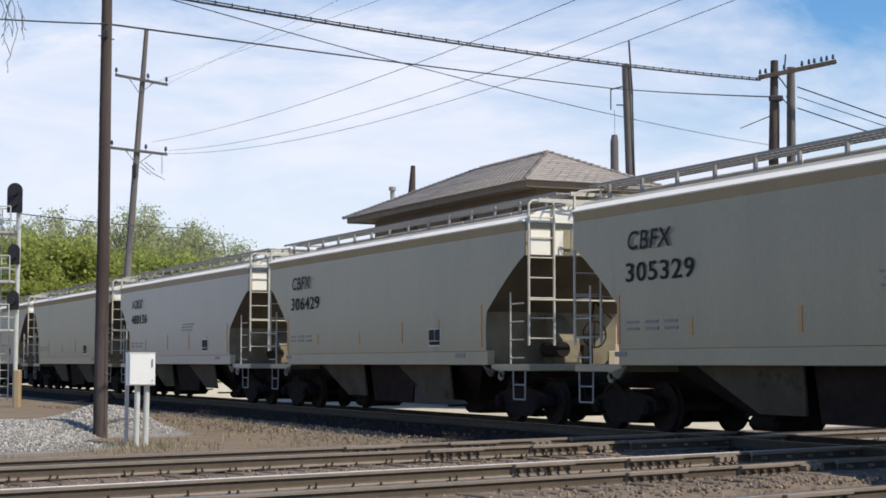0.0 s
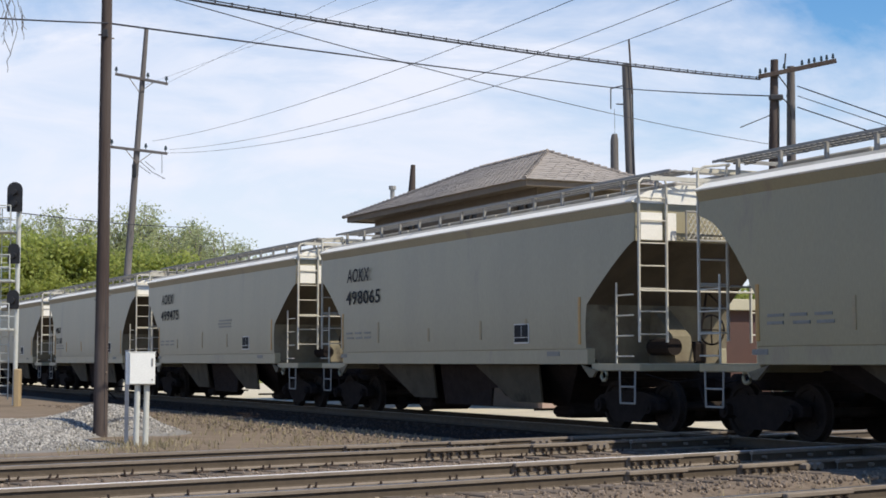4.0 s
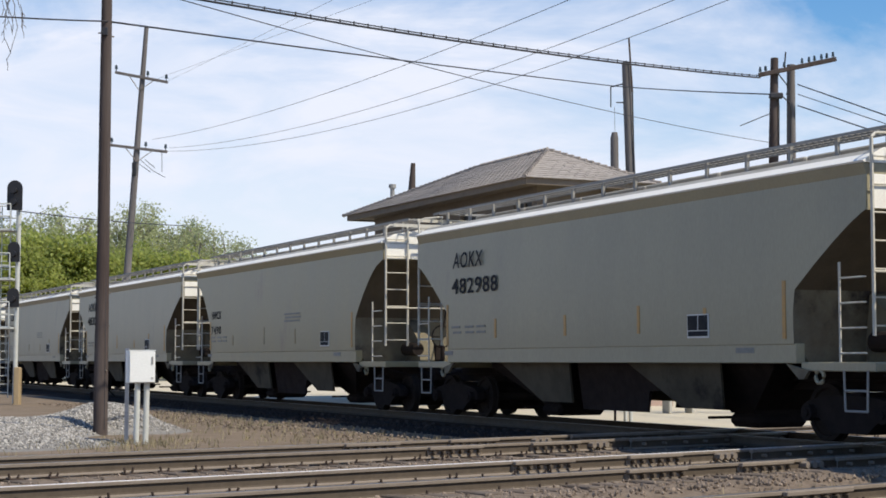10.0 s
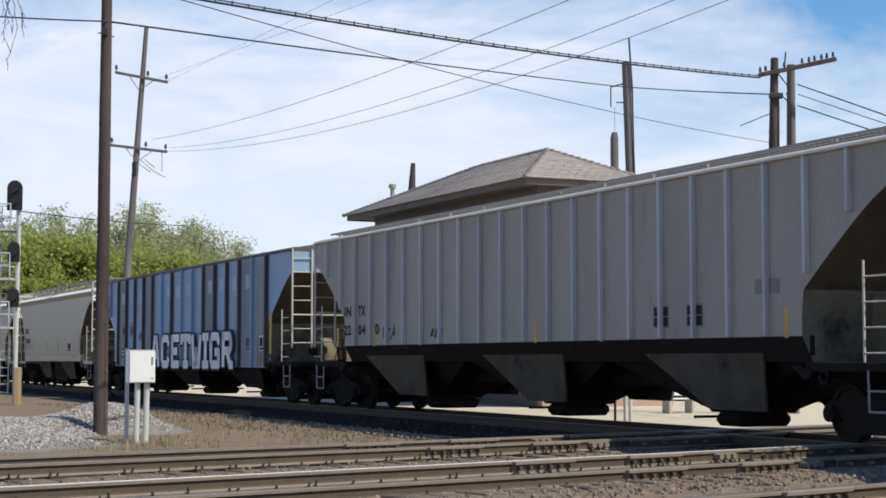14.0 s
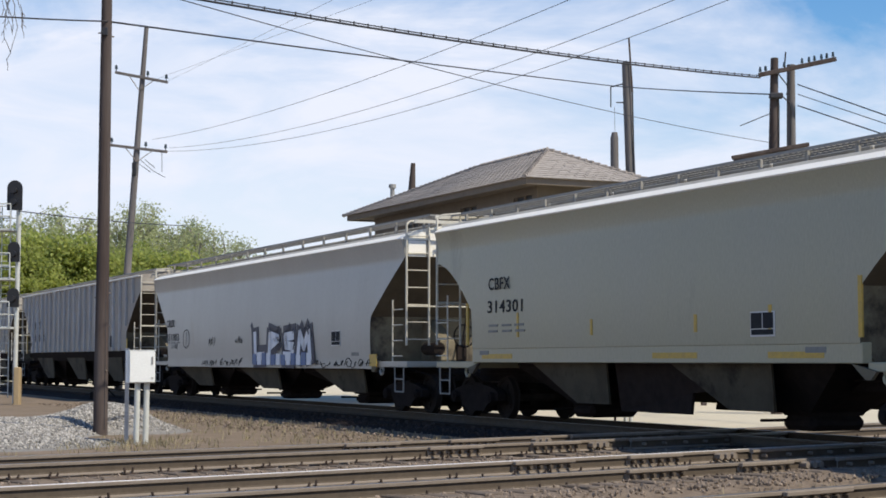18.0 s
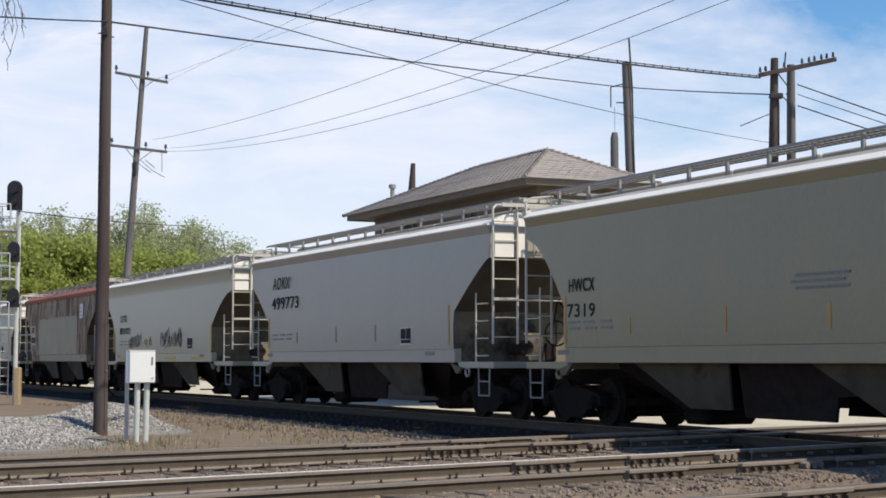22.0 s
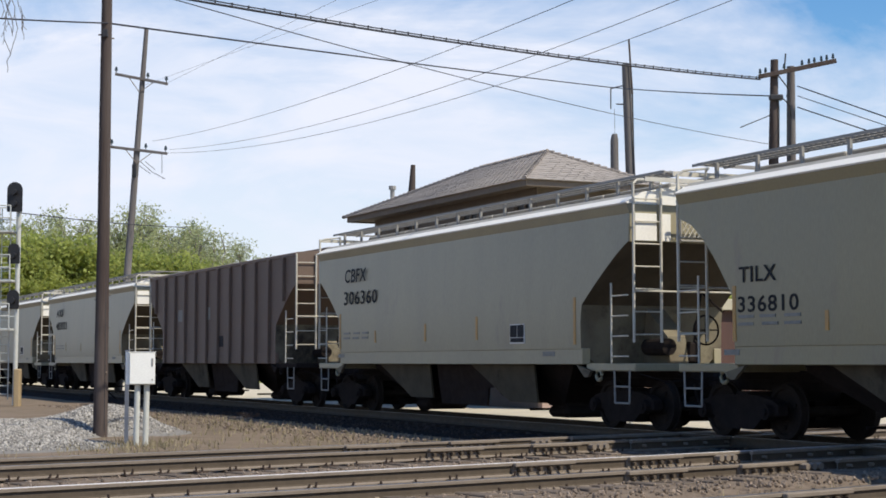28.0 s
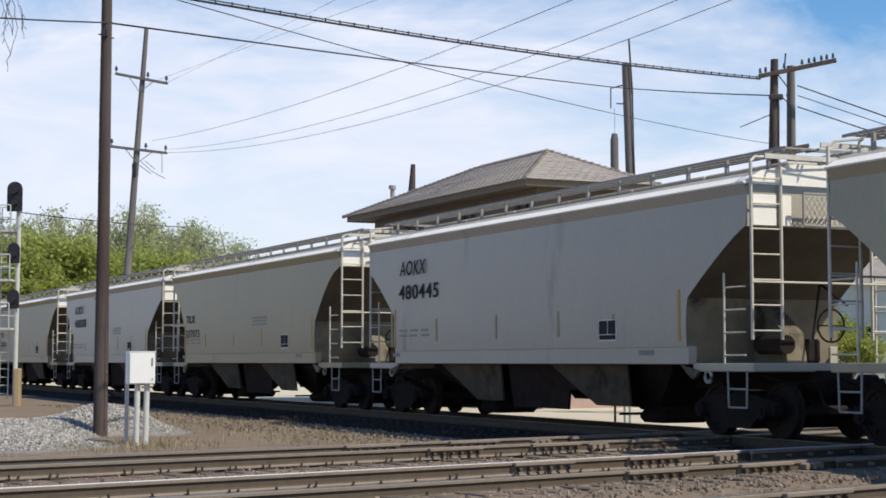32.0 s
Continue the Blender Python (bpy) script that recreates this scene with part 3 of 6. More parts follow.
# ---- loose stones ----
def spread_stones():
    def on_beds():
        c = random.choice((19.77, 14.90, 14.90, 9.68))
        return along(O, V, W, c + random.uniform(-2.3, 2.3), random.uniform(4, 31), 0.105 + random.uniform(-0.012, 0.015))

    me = stones(None, 15000, on_beds, (0.012, 0.036))
    me.materials.append(M["stone"])
    tagged(new("ballast_stones", me), "loose tan ballast stones between the rails", "ballast", kind="stuff")

    def beside():
        return along(O, N, U, D_TRACK + random.choice((-1, -1, 1)) * random.uniform(2.7, 5.5), random.uniform(5, 60), 0.02)

    me = stones(None, 4500, beside, (0.012, 0.04))
    me.materials.append(M["stone"])
    tagged(new("scattered_stones", me), "scattered tan stones in the dirt beside the freight line", "ballast", kind="stuff")

    # stones this close to the rails carry the train's shade in their colour
    def on_freight_bed():
        return along(O, N, U, D_TRACK + random.choice((-1, -1, 1)) * random.uniform(0.9, 2.7), random.uniform(5, 60), 0.085)

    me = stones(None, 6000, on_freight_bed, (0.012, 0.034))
    me.materials.append(M["shadestone"])
    tagged(new("oily_ballast_stones", me), "ballast stones along the freight rails, coloured dark for the train's shade", "ballast", kind="stuff")


spread_stones()


# ---- gravel heap ----
def heap_height(x, y):
    """A long low heap of dumped stone with a crest by the pole."""
    q = Vector((x, y, 0))
    h = 0.50 * math.exp(-((x + 7.85) / 1.05) ** 2 - ((y - 37.3) / 1.7) ** 2)
    h += 0.36 * math.exp(-((x + 9.6) / 1.5) ** 2 - ((y - 35.0) / 2.6) ** 2)
    h += 0.30 * math.exp(-((x + 7.0) / 0.8) ** 2 - ((y - 37.0) / 1.2) ** 2)
    h += 0.24 * math.exp(-((x + 8.6) / 2.0) ** 2 - ((y - 31.3) / 2.4) ** 2)
    h -= 0.25 * math.exp(-((x + 6.75) / 0.5) ** 2 - ((y - 34.3) / 1.3) ** 2)
    return h - 0.06 + 0.05 * noise.noise(q * 1.7) * min(1.0, h * 4)


def build_heap():
    bm = bmesh.new()
    n = 70
    vs = [[bm.verts.new((-14.5 + 10.0 * i / n, 26.5 + 15.0 * j / n, heap_height(-14.5 + 10.0 * i / n, 26.5 + 15.0 * j / n))) for j in range(n + 1)] for i in range(n + 1)]
    for a, b in zip(vs, vs[1:]):
        for j in range(n):
            bm.faces.new((a[j], b[j], b[j + 1], a[j + 1]))
    heap = thing("gravel_heap", "heap of pale gray crushed limestone dumped beside the pole", "gravel", bm=bm, material=M["gravel"], smooth=60)

    def spot():
        while True:
            x, y = random.uniform(-14.0, -6.0), random.uniform(27.5, 40)
            h = heap_height(x, y)
            if h > 0.0 and random.random() < 0.1 + h * 3:
                return Vector((x, y, h + 0.005))

    me = stones(None, 19000, spot, (0.018, 0.046))
    me.materials.append(M["gravel"])
    ob = part("loose_gravel", me, None, heap)
    ob["kind"] = "stuff"


build_heap()


# ---- dry grass ----
def build_grass():
    verts, faces = [], []
    for _ in range(1700):
        if random.random() < 0.16:
            c = Vector((random.gauss(-5.6, 0.8), random.gauss(30.6, 1.5), 0))
        else:
            c = along(O, N, U, D_TRACK - random.uniform(3.2, 7.0), random.uniform(6, 48))
        if heap_height(c.x, c.y) > 0.05 or 13 < c.dot(V) < 22.3:
            continue
        for _ in range(3):
            a, h = random.uniform(0, 6.28), random.uniform(0.04, 0.16)
            d = Vector((math.cos(a), math.sin(a), 0))
            q = c + d * random.uniform(0, 0.06)
            i = len(verts)
            verts += [q - d.yxz * 0.008, q + d.yxz * 0.008, q + d * h * 0.5 + Vector((0, 0, h))]
            faces.append((i, i + 1, i + 2))
    me = bpy.data.meshes.new("grass")
    me.from_pydata(verts, [], faces)
    me.materials.append(M["grass"])
    tagged(new("dry_grass", me), "thin tufts of dry straw-coloured grass in the dirt", "grass", kind="stuff")


build_grass()


# ---- poles ----
def pole_shaft(points, n=14):
    """A tapered, slightly crooked round shaft through (x, y, z, radius) points."""
    bm = bmesh.new()
    rings = []
    for x, y, z, r in points:
        rings.append([(x + r * math.cos(math.tau * k / n) * random.uniform(0.96, 1.04), y + r * math.sin(math.tau * k / n), z) for k in range(n)])
    return loft(bm, rings)


def wire(name, a, b, sag, r, label, lashed=False):
    a, b = Vector(a), Vector(b)
    n = 36
    pts = [a + (b - a) * (k / n) - Vector((0, 0, sag * 4 * (k / n) * (1 - k / n))) for k in range(n + 1)]
    bm = cable(pts, r)
    ob = thing(name, label, "overhead wire", "overhead wires", bm=bm, material=M["wire"])
    if lashed:
        lift = Vector((0, 0, 0.055))
        m2 = cable([p + lift for p in pts], r * 0.55, 4)
        part("messenger_strand", m2, M["wire"], ob)
        clips = bmesh.new()
        count = 58
        for k in range(count):
            t = (k + 0.5) / count
            p = a + (b - a) * t - Vector((0, 0, sag * 4 * t * (1 - t)))
            tube(clips, p - Vector((0, 0, 0.015)), p + lift * 1.45, 0.017, n=5)
        c = part("lashing_clips", clips, M["wire"], ob)
        c["kind"] = "stuff"
    return ob


def near_pole():
    x, y = -7.28, 35.1
    p = thing("utility_pole", "tall dark creosoted wooden utility pole standing in the gravel heap", "utility pole", at=pose(x, y, 0.0))
    part("shaft", pole_shaft([(-0.01, 0, -0.2, 0.152), (-0.01, 0, 1.2, 0.148), (0.0, 0, 4, 0.138), (0.0, 0, 7, 0.126), (0.01, 0, 11.4, 0.105)]), M["wood"], p, smooth=40)
    for z, a in ((2.3, 40), (2.9, 200), (3.0, 20), (8.55, 10), (8.62, 190), (1.35, 320)):
        b = part("bolt", bars([(0.1, 0, 0), (0.17, 0, 0)], r=0.016), M["rail_side"], p)
        b.matrix_basis = pose(0, 0, z, 0, 0, a)
    part("ground_wire", bars([(0.10, -0.115, 0.1), (0.085, -0.10, 4.0), (0.07, -0.085, 9.0)], r=0.008), M["wire"], p)
    clamp = part("cable_clamp", boxed(-0.06, 0.06, -0.17, -0.10, 8.55, 8.72, bevel=0.01), M["wire"], p)


near_pole()


def leaning_pole():
    foot, top = Vector((-14.62, 74, -0.2)), Vector((-13.52, 74, 16.7))
    p = thing("leaning_power_pole", "gray wooden power pole leaning to one side with two crossarms", "utility pole", at=pose(*foot))
    d = top - foot
    part("shaft", pole_shaft([(d.x * k, 0, d.z * k, r) for k, r in ((0, 0.19), (0.3, 0.175), (0.6, 0.15), (0.8, 0.125), (1, 0.10))]), M["oldwood"], p, smooth=40)
    for a, b in (((-14.89, 14.62), (-12.49, 14.16)), ((-15.05, 11.29), (-12.48, 10.98))):
        q, e = Vector((a[0], 73.85, a[1])) - foot, Vector((b[0], 73.85, b[1])) - foot
        bm = bmesh.new()
        m = Matrix.Translation((q + e) / 2) @ (e - q).to_track_quat("X", "Z").to_matrix().to_4x4()
        L = (e - q).length / 2
        box(bm, -L, L, -0.055, 0.055, -0.06, 0.06, bevel=0.01, m=m)
        arm = part("crossarm", bm, M["oldwood"], p, "weathered crossarm")
        for k in (0.02, 0.62, 0.97):
            c = q + (e - q) * k
            ib = bmesh.new()
            tube(ib, c, c + Vector((0, 0, 0.18)), 0.02, n=6)
            tube(ib, c + Vector((0, 0, 0.16)), c + Vector((0, 0, 0.34)), 0.075, 0.045, n=8)
            part("insulator", ib, M["insul"], arm, "dark pin insulator")
        c = q + (e - q) * 0.48
        part("brace", bars([q + (e - q) * 0.25, c + Vector((-0.04, 0, -0.62))], [q + (e - q) * 0.75, c + Vector((-0.04, 0, -0.62))], r=0.018), M["rail_side"], arm)
    part("jumper_wire", bars([(0.95, -0.2, 10.80), (1.5, -0.2, 10.32), (2.06, -0.2, 10.02)], [(0.9, -0.2, 10.62), (1.4, -0.2, 10.25)], [(1.15, -0.2, 10.82), (1.6, -0.2, 10.45)], [(1.90, -0.2, 11.2), (1.92, -0.2, 10.27)], r=0.014), M["wire"], p)
    part("transformer_bracket", boxed(0.55, 0.75, -0.2, 0.0, 10.1, 10.7, bevel=0.03), M["black"], p)


leaning_pole()


def antenna_pole():
    p = thing("wooden_mast_pole", "stout gray wooden pole with a thin whip antenna beside it", "utility pole", at=pose(7.95, 68, -0.2))
    part("shaft", pole_shaft([(0, 0, 0, 0.24), (-0.05, 0, 7, 0.215), (-0.30, 0, 14.2, 0.17)]), M["oldwood"], p, smooth=40)
    part("antenna", bars([(0.0, -0.2, 9.0), (-0.06, -0.2, 12.9)], r=0.03), M["wire"], p)
    part("whip", bars([(-0.06, -0.2, 12.9), (-0.19, -0.2, 15.2)], r=0.04), M["wood"], p)
    part("standoff", bars([(-0.95, -0.1, 13.15), (-0.2, 0, 13.35)], [(-0.95, -0.1, 13.15), (-0.95, -0.1, 12.3)], [(-0.72, -0.1, 12.5), (-0.2, 0, 12.5)], r=0.028), M["wire"], p)
    part("guy", bars([(-0.8, -0.1, 12.3), (-0.78, -0.1, 8.0)], r=0.008), M["wire"], p)
    q = thing("pole_stub", "short gray wooden pole stub behind the depot", "utility pole", at=pose(7.15, 68, -0.2))
    part("shaft", pole_shaft([(0, 0, 0, 0.19), (0, 0, 11.0, 0.165), (0.01, 0, 11.25, 0.12)]), M["oldwood"], q, smooth=40)
    q = thing("pole_stub", "dark tapered pole stub behind the depot roof", "utility pole", at=pose(-1.28, 70, -0.2))
    part("shaft", pole_shaft([(-0.12, 0, 0, 0.2), (-0.08, 0, 8.5, 0.19), (0, 0, 10.2, 0.10)]), M["wood"], q, smooth=40)


antenna_pole()


def h_frame():
    p = thing("telegraph_h_frame", "dark two-legged wooden telegraph frame with a tilted insulator arm", "utility pole", at=pose(9.35, 46, -0.2))
    part("pole", pole_shaft([(-0.04, 0, 0, 0.17), (-0.03, 0, 7.8, 0.135), (0.03, 0, 10.3, 0.11)]), M["wood"], p, smooth=40)
    part("pole", pole_shaft([(0.55, 0.5, 0, 0.16), (0.58, 0.5, 7.9, 0.13), (0.60, 0.5, 10.2, 0.115)]), M["oldwood"], p, smooth=40)

    def plank(a, b, w, h, name, y):
        a, b = Vector(a), Vector(b)
        m = Matrix.Translation((a + b) / 2) @ (b - a).to_track_quat("X", "Z").to_matrix().to_4x4()
        L = (b - a).length / 2
        return part(name, box(bmesh.new(), -L, L, -w, w, -h, h, bevel=0.01, m=m), M["wood"], p)

    arm = plank((-0.46, -0.2, 9.78), (1.73, -0.2, 10.24), 0.05, 0.062, "insulator_arm", 0)
    for k in (0.02, 0.09, 0.33, 0.56, 0.65, 0.72, 0.81, 0.88, 0.96):
        x, z = -0.46 + 2.19 * k, 9.78 + 0.46 * k
        ib = bmesh.new()
        tube(ib, (x, -0.2, z), (x, -0.2, z + 0.10), 0.013, n=5)
        tube(ib, (x, -0.2, z + 0.09), (x, -0.2, z + 0.22), 0.045, 0.028, n=8)
        part("insulator", ib, M["insul"], arm, "small dark pin insulator")
    plank((-1.24, -0.2, 7.44), (0.92, -0.2, 7.82), 0.09, 0.05, "platform_plank", 0)
    plank((-1.03, 0.7, 7.46), (1.12, 0.7, 7.82), 0.09, 0.05, "platform_plank", 0)
    part("lightning_rod", bars([(0.27, -0.15, 9.9), (0.32, -0.15, 10.45)], r=0.022), M["wire"], p)
    part("splice_box", boxed(-0.16, 0.22, -0.25, -0.05, 9.12, 9.28, bevel=0.03), M["wire"], p)
    part("drop_cable", bars([(0.2, -0.15, 9.2), (0.42, -0.1, 9.0), (0.55, 0.3, 8.75), (0.52, 0.35, 7.5)], [(0.1, -0.15, 9.15), (0.12, -0.1, 8.9), (0.10, -0.1, 7.6)], [(0.05, -0.15, 9.9), (0.5, 0.3, 9.5), (0.42, 0.3, 9.3)], r=0.018), M["wire"], p)


h_frame()

# ---- overhead wires: two ends, sag ----
WA = ((-6.44, 27.0, 7.99), (8.97, 46.0, 9.54), 0.18)
WB = [((-9.45, 30.0, 7.99), (-7.24, 35.0, 8.86), 0.02, 0.017), ((-7.24, 35.0, 8.86), (6.99, 68.0, 13.02), 0.04, 0.022), ((6.99, 68.0, 13.02), (9.28, 46.0, 9.07), 0.04, 0.02),
      ((-5.7, 28.0, 8.12), (12.37, 62.0, 9.84), 0.26, 0.011), ((-13.18, 74.0, 11.57), (3.83, 30.0, 8.86), 0.45, 0.0080), ((-12.41, 74.0, 11.18), (6.45, 30.0, 9.12), 0.74, 0.0080),
      ((-12.48, 74.0, 11.03), (7.5, 30.0, 9.12), 0.92, 0.0080), ((-12.49, 74.0, 14.26), (-2.01, 40.0, 10.79), 0.0, 0.005), ((-13.72, 74.0, 14.08), (-0.89, 40.0, 10.75), 0.0, 0.005),
      ((-15.29, 59.0, 6.94), (-12.54, 80.0, 8.13), 0.08, 0.02), ((10.03, 46.0, 9.35), (11.67, 36.0, 6.3), 0.0, 0.018), ((10.03, 46.0, 9.07), (11.67, 36.0, 6.14), 0.0, 0.012),
      ((10.02, 46.0, 8.75), (11.66, 36.0, 5.89), 0.0, 0.018), ((8.39, 46.0, 8.17), (9.29, 46.0, 8.54), 0.0, 0.014)]

for name, a, b, sag, r, label in (
        ("telephone_cable", WA[0], WA[1], WA[2], 0.024, "black telephone cable lashed to its strand with many clips"),):
    wire(name, a, b, sag, r, label, lashed=True)
for a, b, sag, r in WB:
    wire("overhead_wire", a, b, sag, r, "thin dark wire strung between the poles")


# ---- cabinet ----
def cabinet():
    c = thing("signal_cabinet", "white enamel metal cabinet on two pale conduits beside the gravel heap", "cabinet", at=pose(-5.70, 31.2, 0.0, 0, 0, 24))
    body = part("body", boxed(-0.285, 0.225, -0.11, 0.14, 1.14, 1.75, bevel=0.012), M["boxwhite"], c)
    part("lid", boxed(-0.29, 0.23, -0.13, 0.145, 1.748, 1.762), M["boxwhite"], c)
    door = part("door", boxed(-0.27, 0.21, -0.128, -0.112, 1.155, 1.735, bevel=0.006), M["boxwhite"], c)
    part("latch", boxed(0.145, 0.175, -0.15, -0.128, 1.49, 1.64, bevel=0.008), M["steel"], door, "gray metal latch")
    part("lock", boxed(0.15, 0.17, -0.145, -0.128, 1.22, 1.25), M["steel"], door)
    for x in (-0.10, 0.08):
        part("conduit", bars([(x, 0.02, -0.1), (x + 0.02, 0.02, 1.14)], r=0.055, n=14), M["conduit"], c, "pale gray conduit")
    p = thing("steel_post", "thin blue-gray steel post beside the white cabinet", "post", at=pose(-6.12, 31.9, 0.0))
    part("post", boxed(-0.035, 0.035, -0.03, 0.03, -0.1, 1.80), M["postgray"], p)


cabinet()


# ---- signal ----
def signal_mast():
    x, y = -15.60, 60.0
    s = thing("railway_signal", "silver railway signal mast with three black heads and railed platforms", "railway signal", at=pose(x, y, 0.0))
    part("mast", bars([(0, 0, 0), (0.03, 0, 4.0), (0.06, 0, 7.5)], r=0.085, n=12), M["conduit"], s)
    part("foundation", boxed(0.06, 0.28, -0.45, -0.09, -0.1, 1.32, bevel=0.03), M["plywood"], s, "tan wooden base casing")
    for z, tall in ((7.05, 1.1), (5.25, 0.75), (3.6, 0.7)):
        bm = bmesh.new()
        w = 0.28 if tall > 1 else 0.22
        out = [(-w + 0.0, 0)] + [(w * math.cos(a), tall - w + w * math.sin(a)) for a in [math.pi * (1 - k / 10) for k in range(11)]] + [(w, 0)]
        bm = prism(bm, [(q - 0.06, r) for q, r in out], -0.06, -0.02)
        head = part("signal_head", bm, M["black"], s, "black signal backing board")
        head.matrix_basis = pose(-0.02, -0.10, z - (0.0 if tall > 1 else 0.1))
        for k in range(2 if tall > 1 else 1):
            hb = bmesh.new()
            tube(hb, (-0.06, -0.30, 0.3 + 0.42 * k), (-0.06, -0.06, 0.3 + 0.42 * k), 0.11, n=12)
            part("hood", hb, M["black"], head)
    for z in (6.35, 4.55, 2.78):
        pf = part("platform", boxed(-1.35, -0.05, -0.55, 0.35, z - 0.08, z, bevel=0.01), M["conduit"], s, "pale steel platform")
        rails = []
        for yy in (-0.55, 0.35):
            rails += [[(-1.35, yy, z + 0.9), (-0.12, yy, z + 0.9)], [(-1.35, yy, z + 0.45), (-0.12, yy, z + 0.45)]]
            for xx in (-1.35, -0.75, -0.12):
                rails.append([(xx, yy, z), (xx, yy, z + 0.9)])
        for run in rails:
            part("railing_bar", bars(run, r=0.024), M["conduit"], pf)
    lad = part("ladder", bars([(-0.30, 0.2, 0.2), (-0.30, 0.2, 7.2)], [(-0.62, 0.2, 0.2), (-0.62, 0.2, 7.2)], r=0.022), M["conduit"], s)
    for k in range(22):
        part("rung", bars([(-0.62, 0.2, 0.4 + 0.3 * k), (-0.30, 0.2, 0.4 + 0.3 * k)], r=0.014), M["conduit"], lad)
    r = thing("switch_stand", "small dark switch stand on the dirt near the signal", "switch stand", at=pose(-13.9, 66.0, 0))
    part("stand", boxed(-0.2, 0.2, -0.2, 0.2, -0.05, 0.32, bevel=0.04), M["dark"], r)
    part("lever", bars([(0.1, 0, 0.3), (0.45, 0, 0.42), (0.8, 0, 0.1)], r=0.03), M["dark"], r)


signal_mast()


# ---- depot behind the train ----
def depot():
    """x along the track away from the eye, y across it away, at the nearer eave corner."""
    L, B, E, R, r0, r1 = 15.4, 4.8, 7.25, 8.68, 3.0, 8.3
    m = Matrix((U, N, (0, 0, 1))).transposed().to_4x4()
    m.translation = N * 24.0 + U * 45.7
    d = thing("depot_building", "two-storey tan depot with a brown shingled hip roof and wide eaves", "building", at=m)
    inset = 0.85
    t = 0.25
    openings = [(1.2, 2.5), (5.3, 6.6), (10.3, 11.6)]
    x0, x1, y0, y1 = inset, L - inset, inset, B - inset
    cuts = [x0] + [q for o in openings for q in o] + [x1]
    pieces = [(cuts[k], cuts[k + 1], y0, y0 + t, -0.1, E - 0.05) for k in range(0, len(cuts), 2)]
    for a, b in openings:
        pieces += [(a, b, y0, y0 + t, -0.1, E - 1.55), (a, b, y0, y0 + t, E - 0.32, E - 0.05)]
    pieces += [(x0, x1, y1 - t, y1, -0.1, E - 0.05), (x0, x0 + t, y0 + t, y1 - t, -0.1, E - 0.05), (x1 - t, x1, y0 + t, y1 - t, -0.1, E - 0.05)]
    for q in pieces:
        part("wall", boxed(*q), M["brickwall"], d, "tan stucco wall")
    part("brick_wing", boxed(x0 - 0.3, x0 - 0.003, y0, 5.75, -0.1, 3.1), M["pinkbrick"], d, "pinkish brick ground-floor wing")
    part("wing_roof", boxed(x0 - 0.5, x0 - 0.045, y0 - 0.2, 5.95, 3.1, 3.25), M["trim"], d)
    part("floor_slab", boxed(x0 + t, x1 - t, y0 + t, y1 - t, 3.4, 3.6), M["concrete"], d)
    for a, b in openings:
        win = part("window", boxed(a, b, y0 + 0.12, y0 + 0.16, E - 1.55, E - 0.32), M["glass"], d, "dark window under the eave")
        fr = bmesh.new()
        for q in (a + 0.03, (a + b) / 2, b - 0.03):
            box(fr, q - 0.03, q + 0.03, y0 + 0.06, y0 + 0.12, E - 1.55, E - 0.32)
        box(fr, a, b, y0 + 0.06, y0 + 0.12, E - 1.0, E - 0.94)
        part("frame", fr, M["trim"], win)
        part("sill", boxed(a - 0.08, b + 0.08, y0 - 0.08, y0 + 0.02, E - 1.62, E - 1.55), M["trim"], win)
    part("band", boxed(x0 - 0.04, x1 + 0.04, y0 - 0.04, y1 + 0.04, 3.3, 3.5), M["trim"], d)
    part("soffit", boxed(0.06, L - 0.06, 0.06, B - 0.06, E - 0.06, E), M["trim"], d)
    fa = bmesh.new()
    for a in ((0, L, 0, 0.06), (0, L, B - 0.06, B), (0, 0.06, 0.06, B - 0.06), (L - 0.06, L, 0.06, B - 0.06)):
        box(fa, *a, E - 0.12, E + 0.09)
    part("fascia", fa, M["trim"], d)
    # roof slopes in overlapping courses
    cA, cB, cC, cD = Vector((-0.12, -0.12, E + 0.08)), Vector((L + 0.12, -0.12, E + 0.08)), Vector((L + 0.12, B + 0.12, E + 0.08)), Vector((-0.12, B + 0.12, E + 0.08))
    p0, p1 = Vector((r0, B / 2, R)), Vector((r1, B / 2, R))
    roof = part("roof", loft(bmesh.new(), [[cA, cB, cC, cD], [p0 + Vector((0, -0.01, -0.03)), p1 + Vector((0, -0.01, -0.03)), p1 + Vector((0, 0.01, -0.03)), p0 + Vector((0, 0.01, -0.03))]]), M["shingle"], d, "brown shingled hip roof")
    for e0, e1, t0, t1 in ((cA, cB, p0, p1), (cC, cD, p1, p0), (cD, cA, p0, p0), (cB, cC, p1, p1)):
        nrm = (e1 - e0).cross(t0 - e0).normalized()
        n = 15
        for k in range(n):
            a, b = k / n, (k + 1.12) / n
            b = min(b, 1.0)
            q = [e0.lerp(t0, a), e1.lerp(t1, a), e1.lerp(t1, b), e0.lerp(t0, b)]
            cells = max(2, int((q[1] - q[0]).length / 0.34))
            bm = bmesh.new()
            for c in range(cells):
                u0, u1 = c / cells + 0.004, (c + 1) / cells - 0.004
                low = random.uniform(0.012, 0.024)
                f = [q[0].lerp(q[1], u0), q[0].lerp(q[1], u1), q[3].lerp(q[2], u1), q[3].lerp(q[2], u0)]
                top = [f[0] + nrm * low, f[1] + nrm * low, f[2] + nrm * 0.006, f[3] + nrm * 0.006]
                vs = [bm.verts.new(v) for v in f + top]
                for ids in ((4, 5, 6, 7), (0, 1, 5, 4), (1, 2, 6, 5), (3, 0, 4, 7)):
                    try:
                        bm.faces.new([vs[i] for i in ids])
                    except ValueError:
                        pass
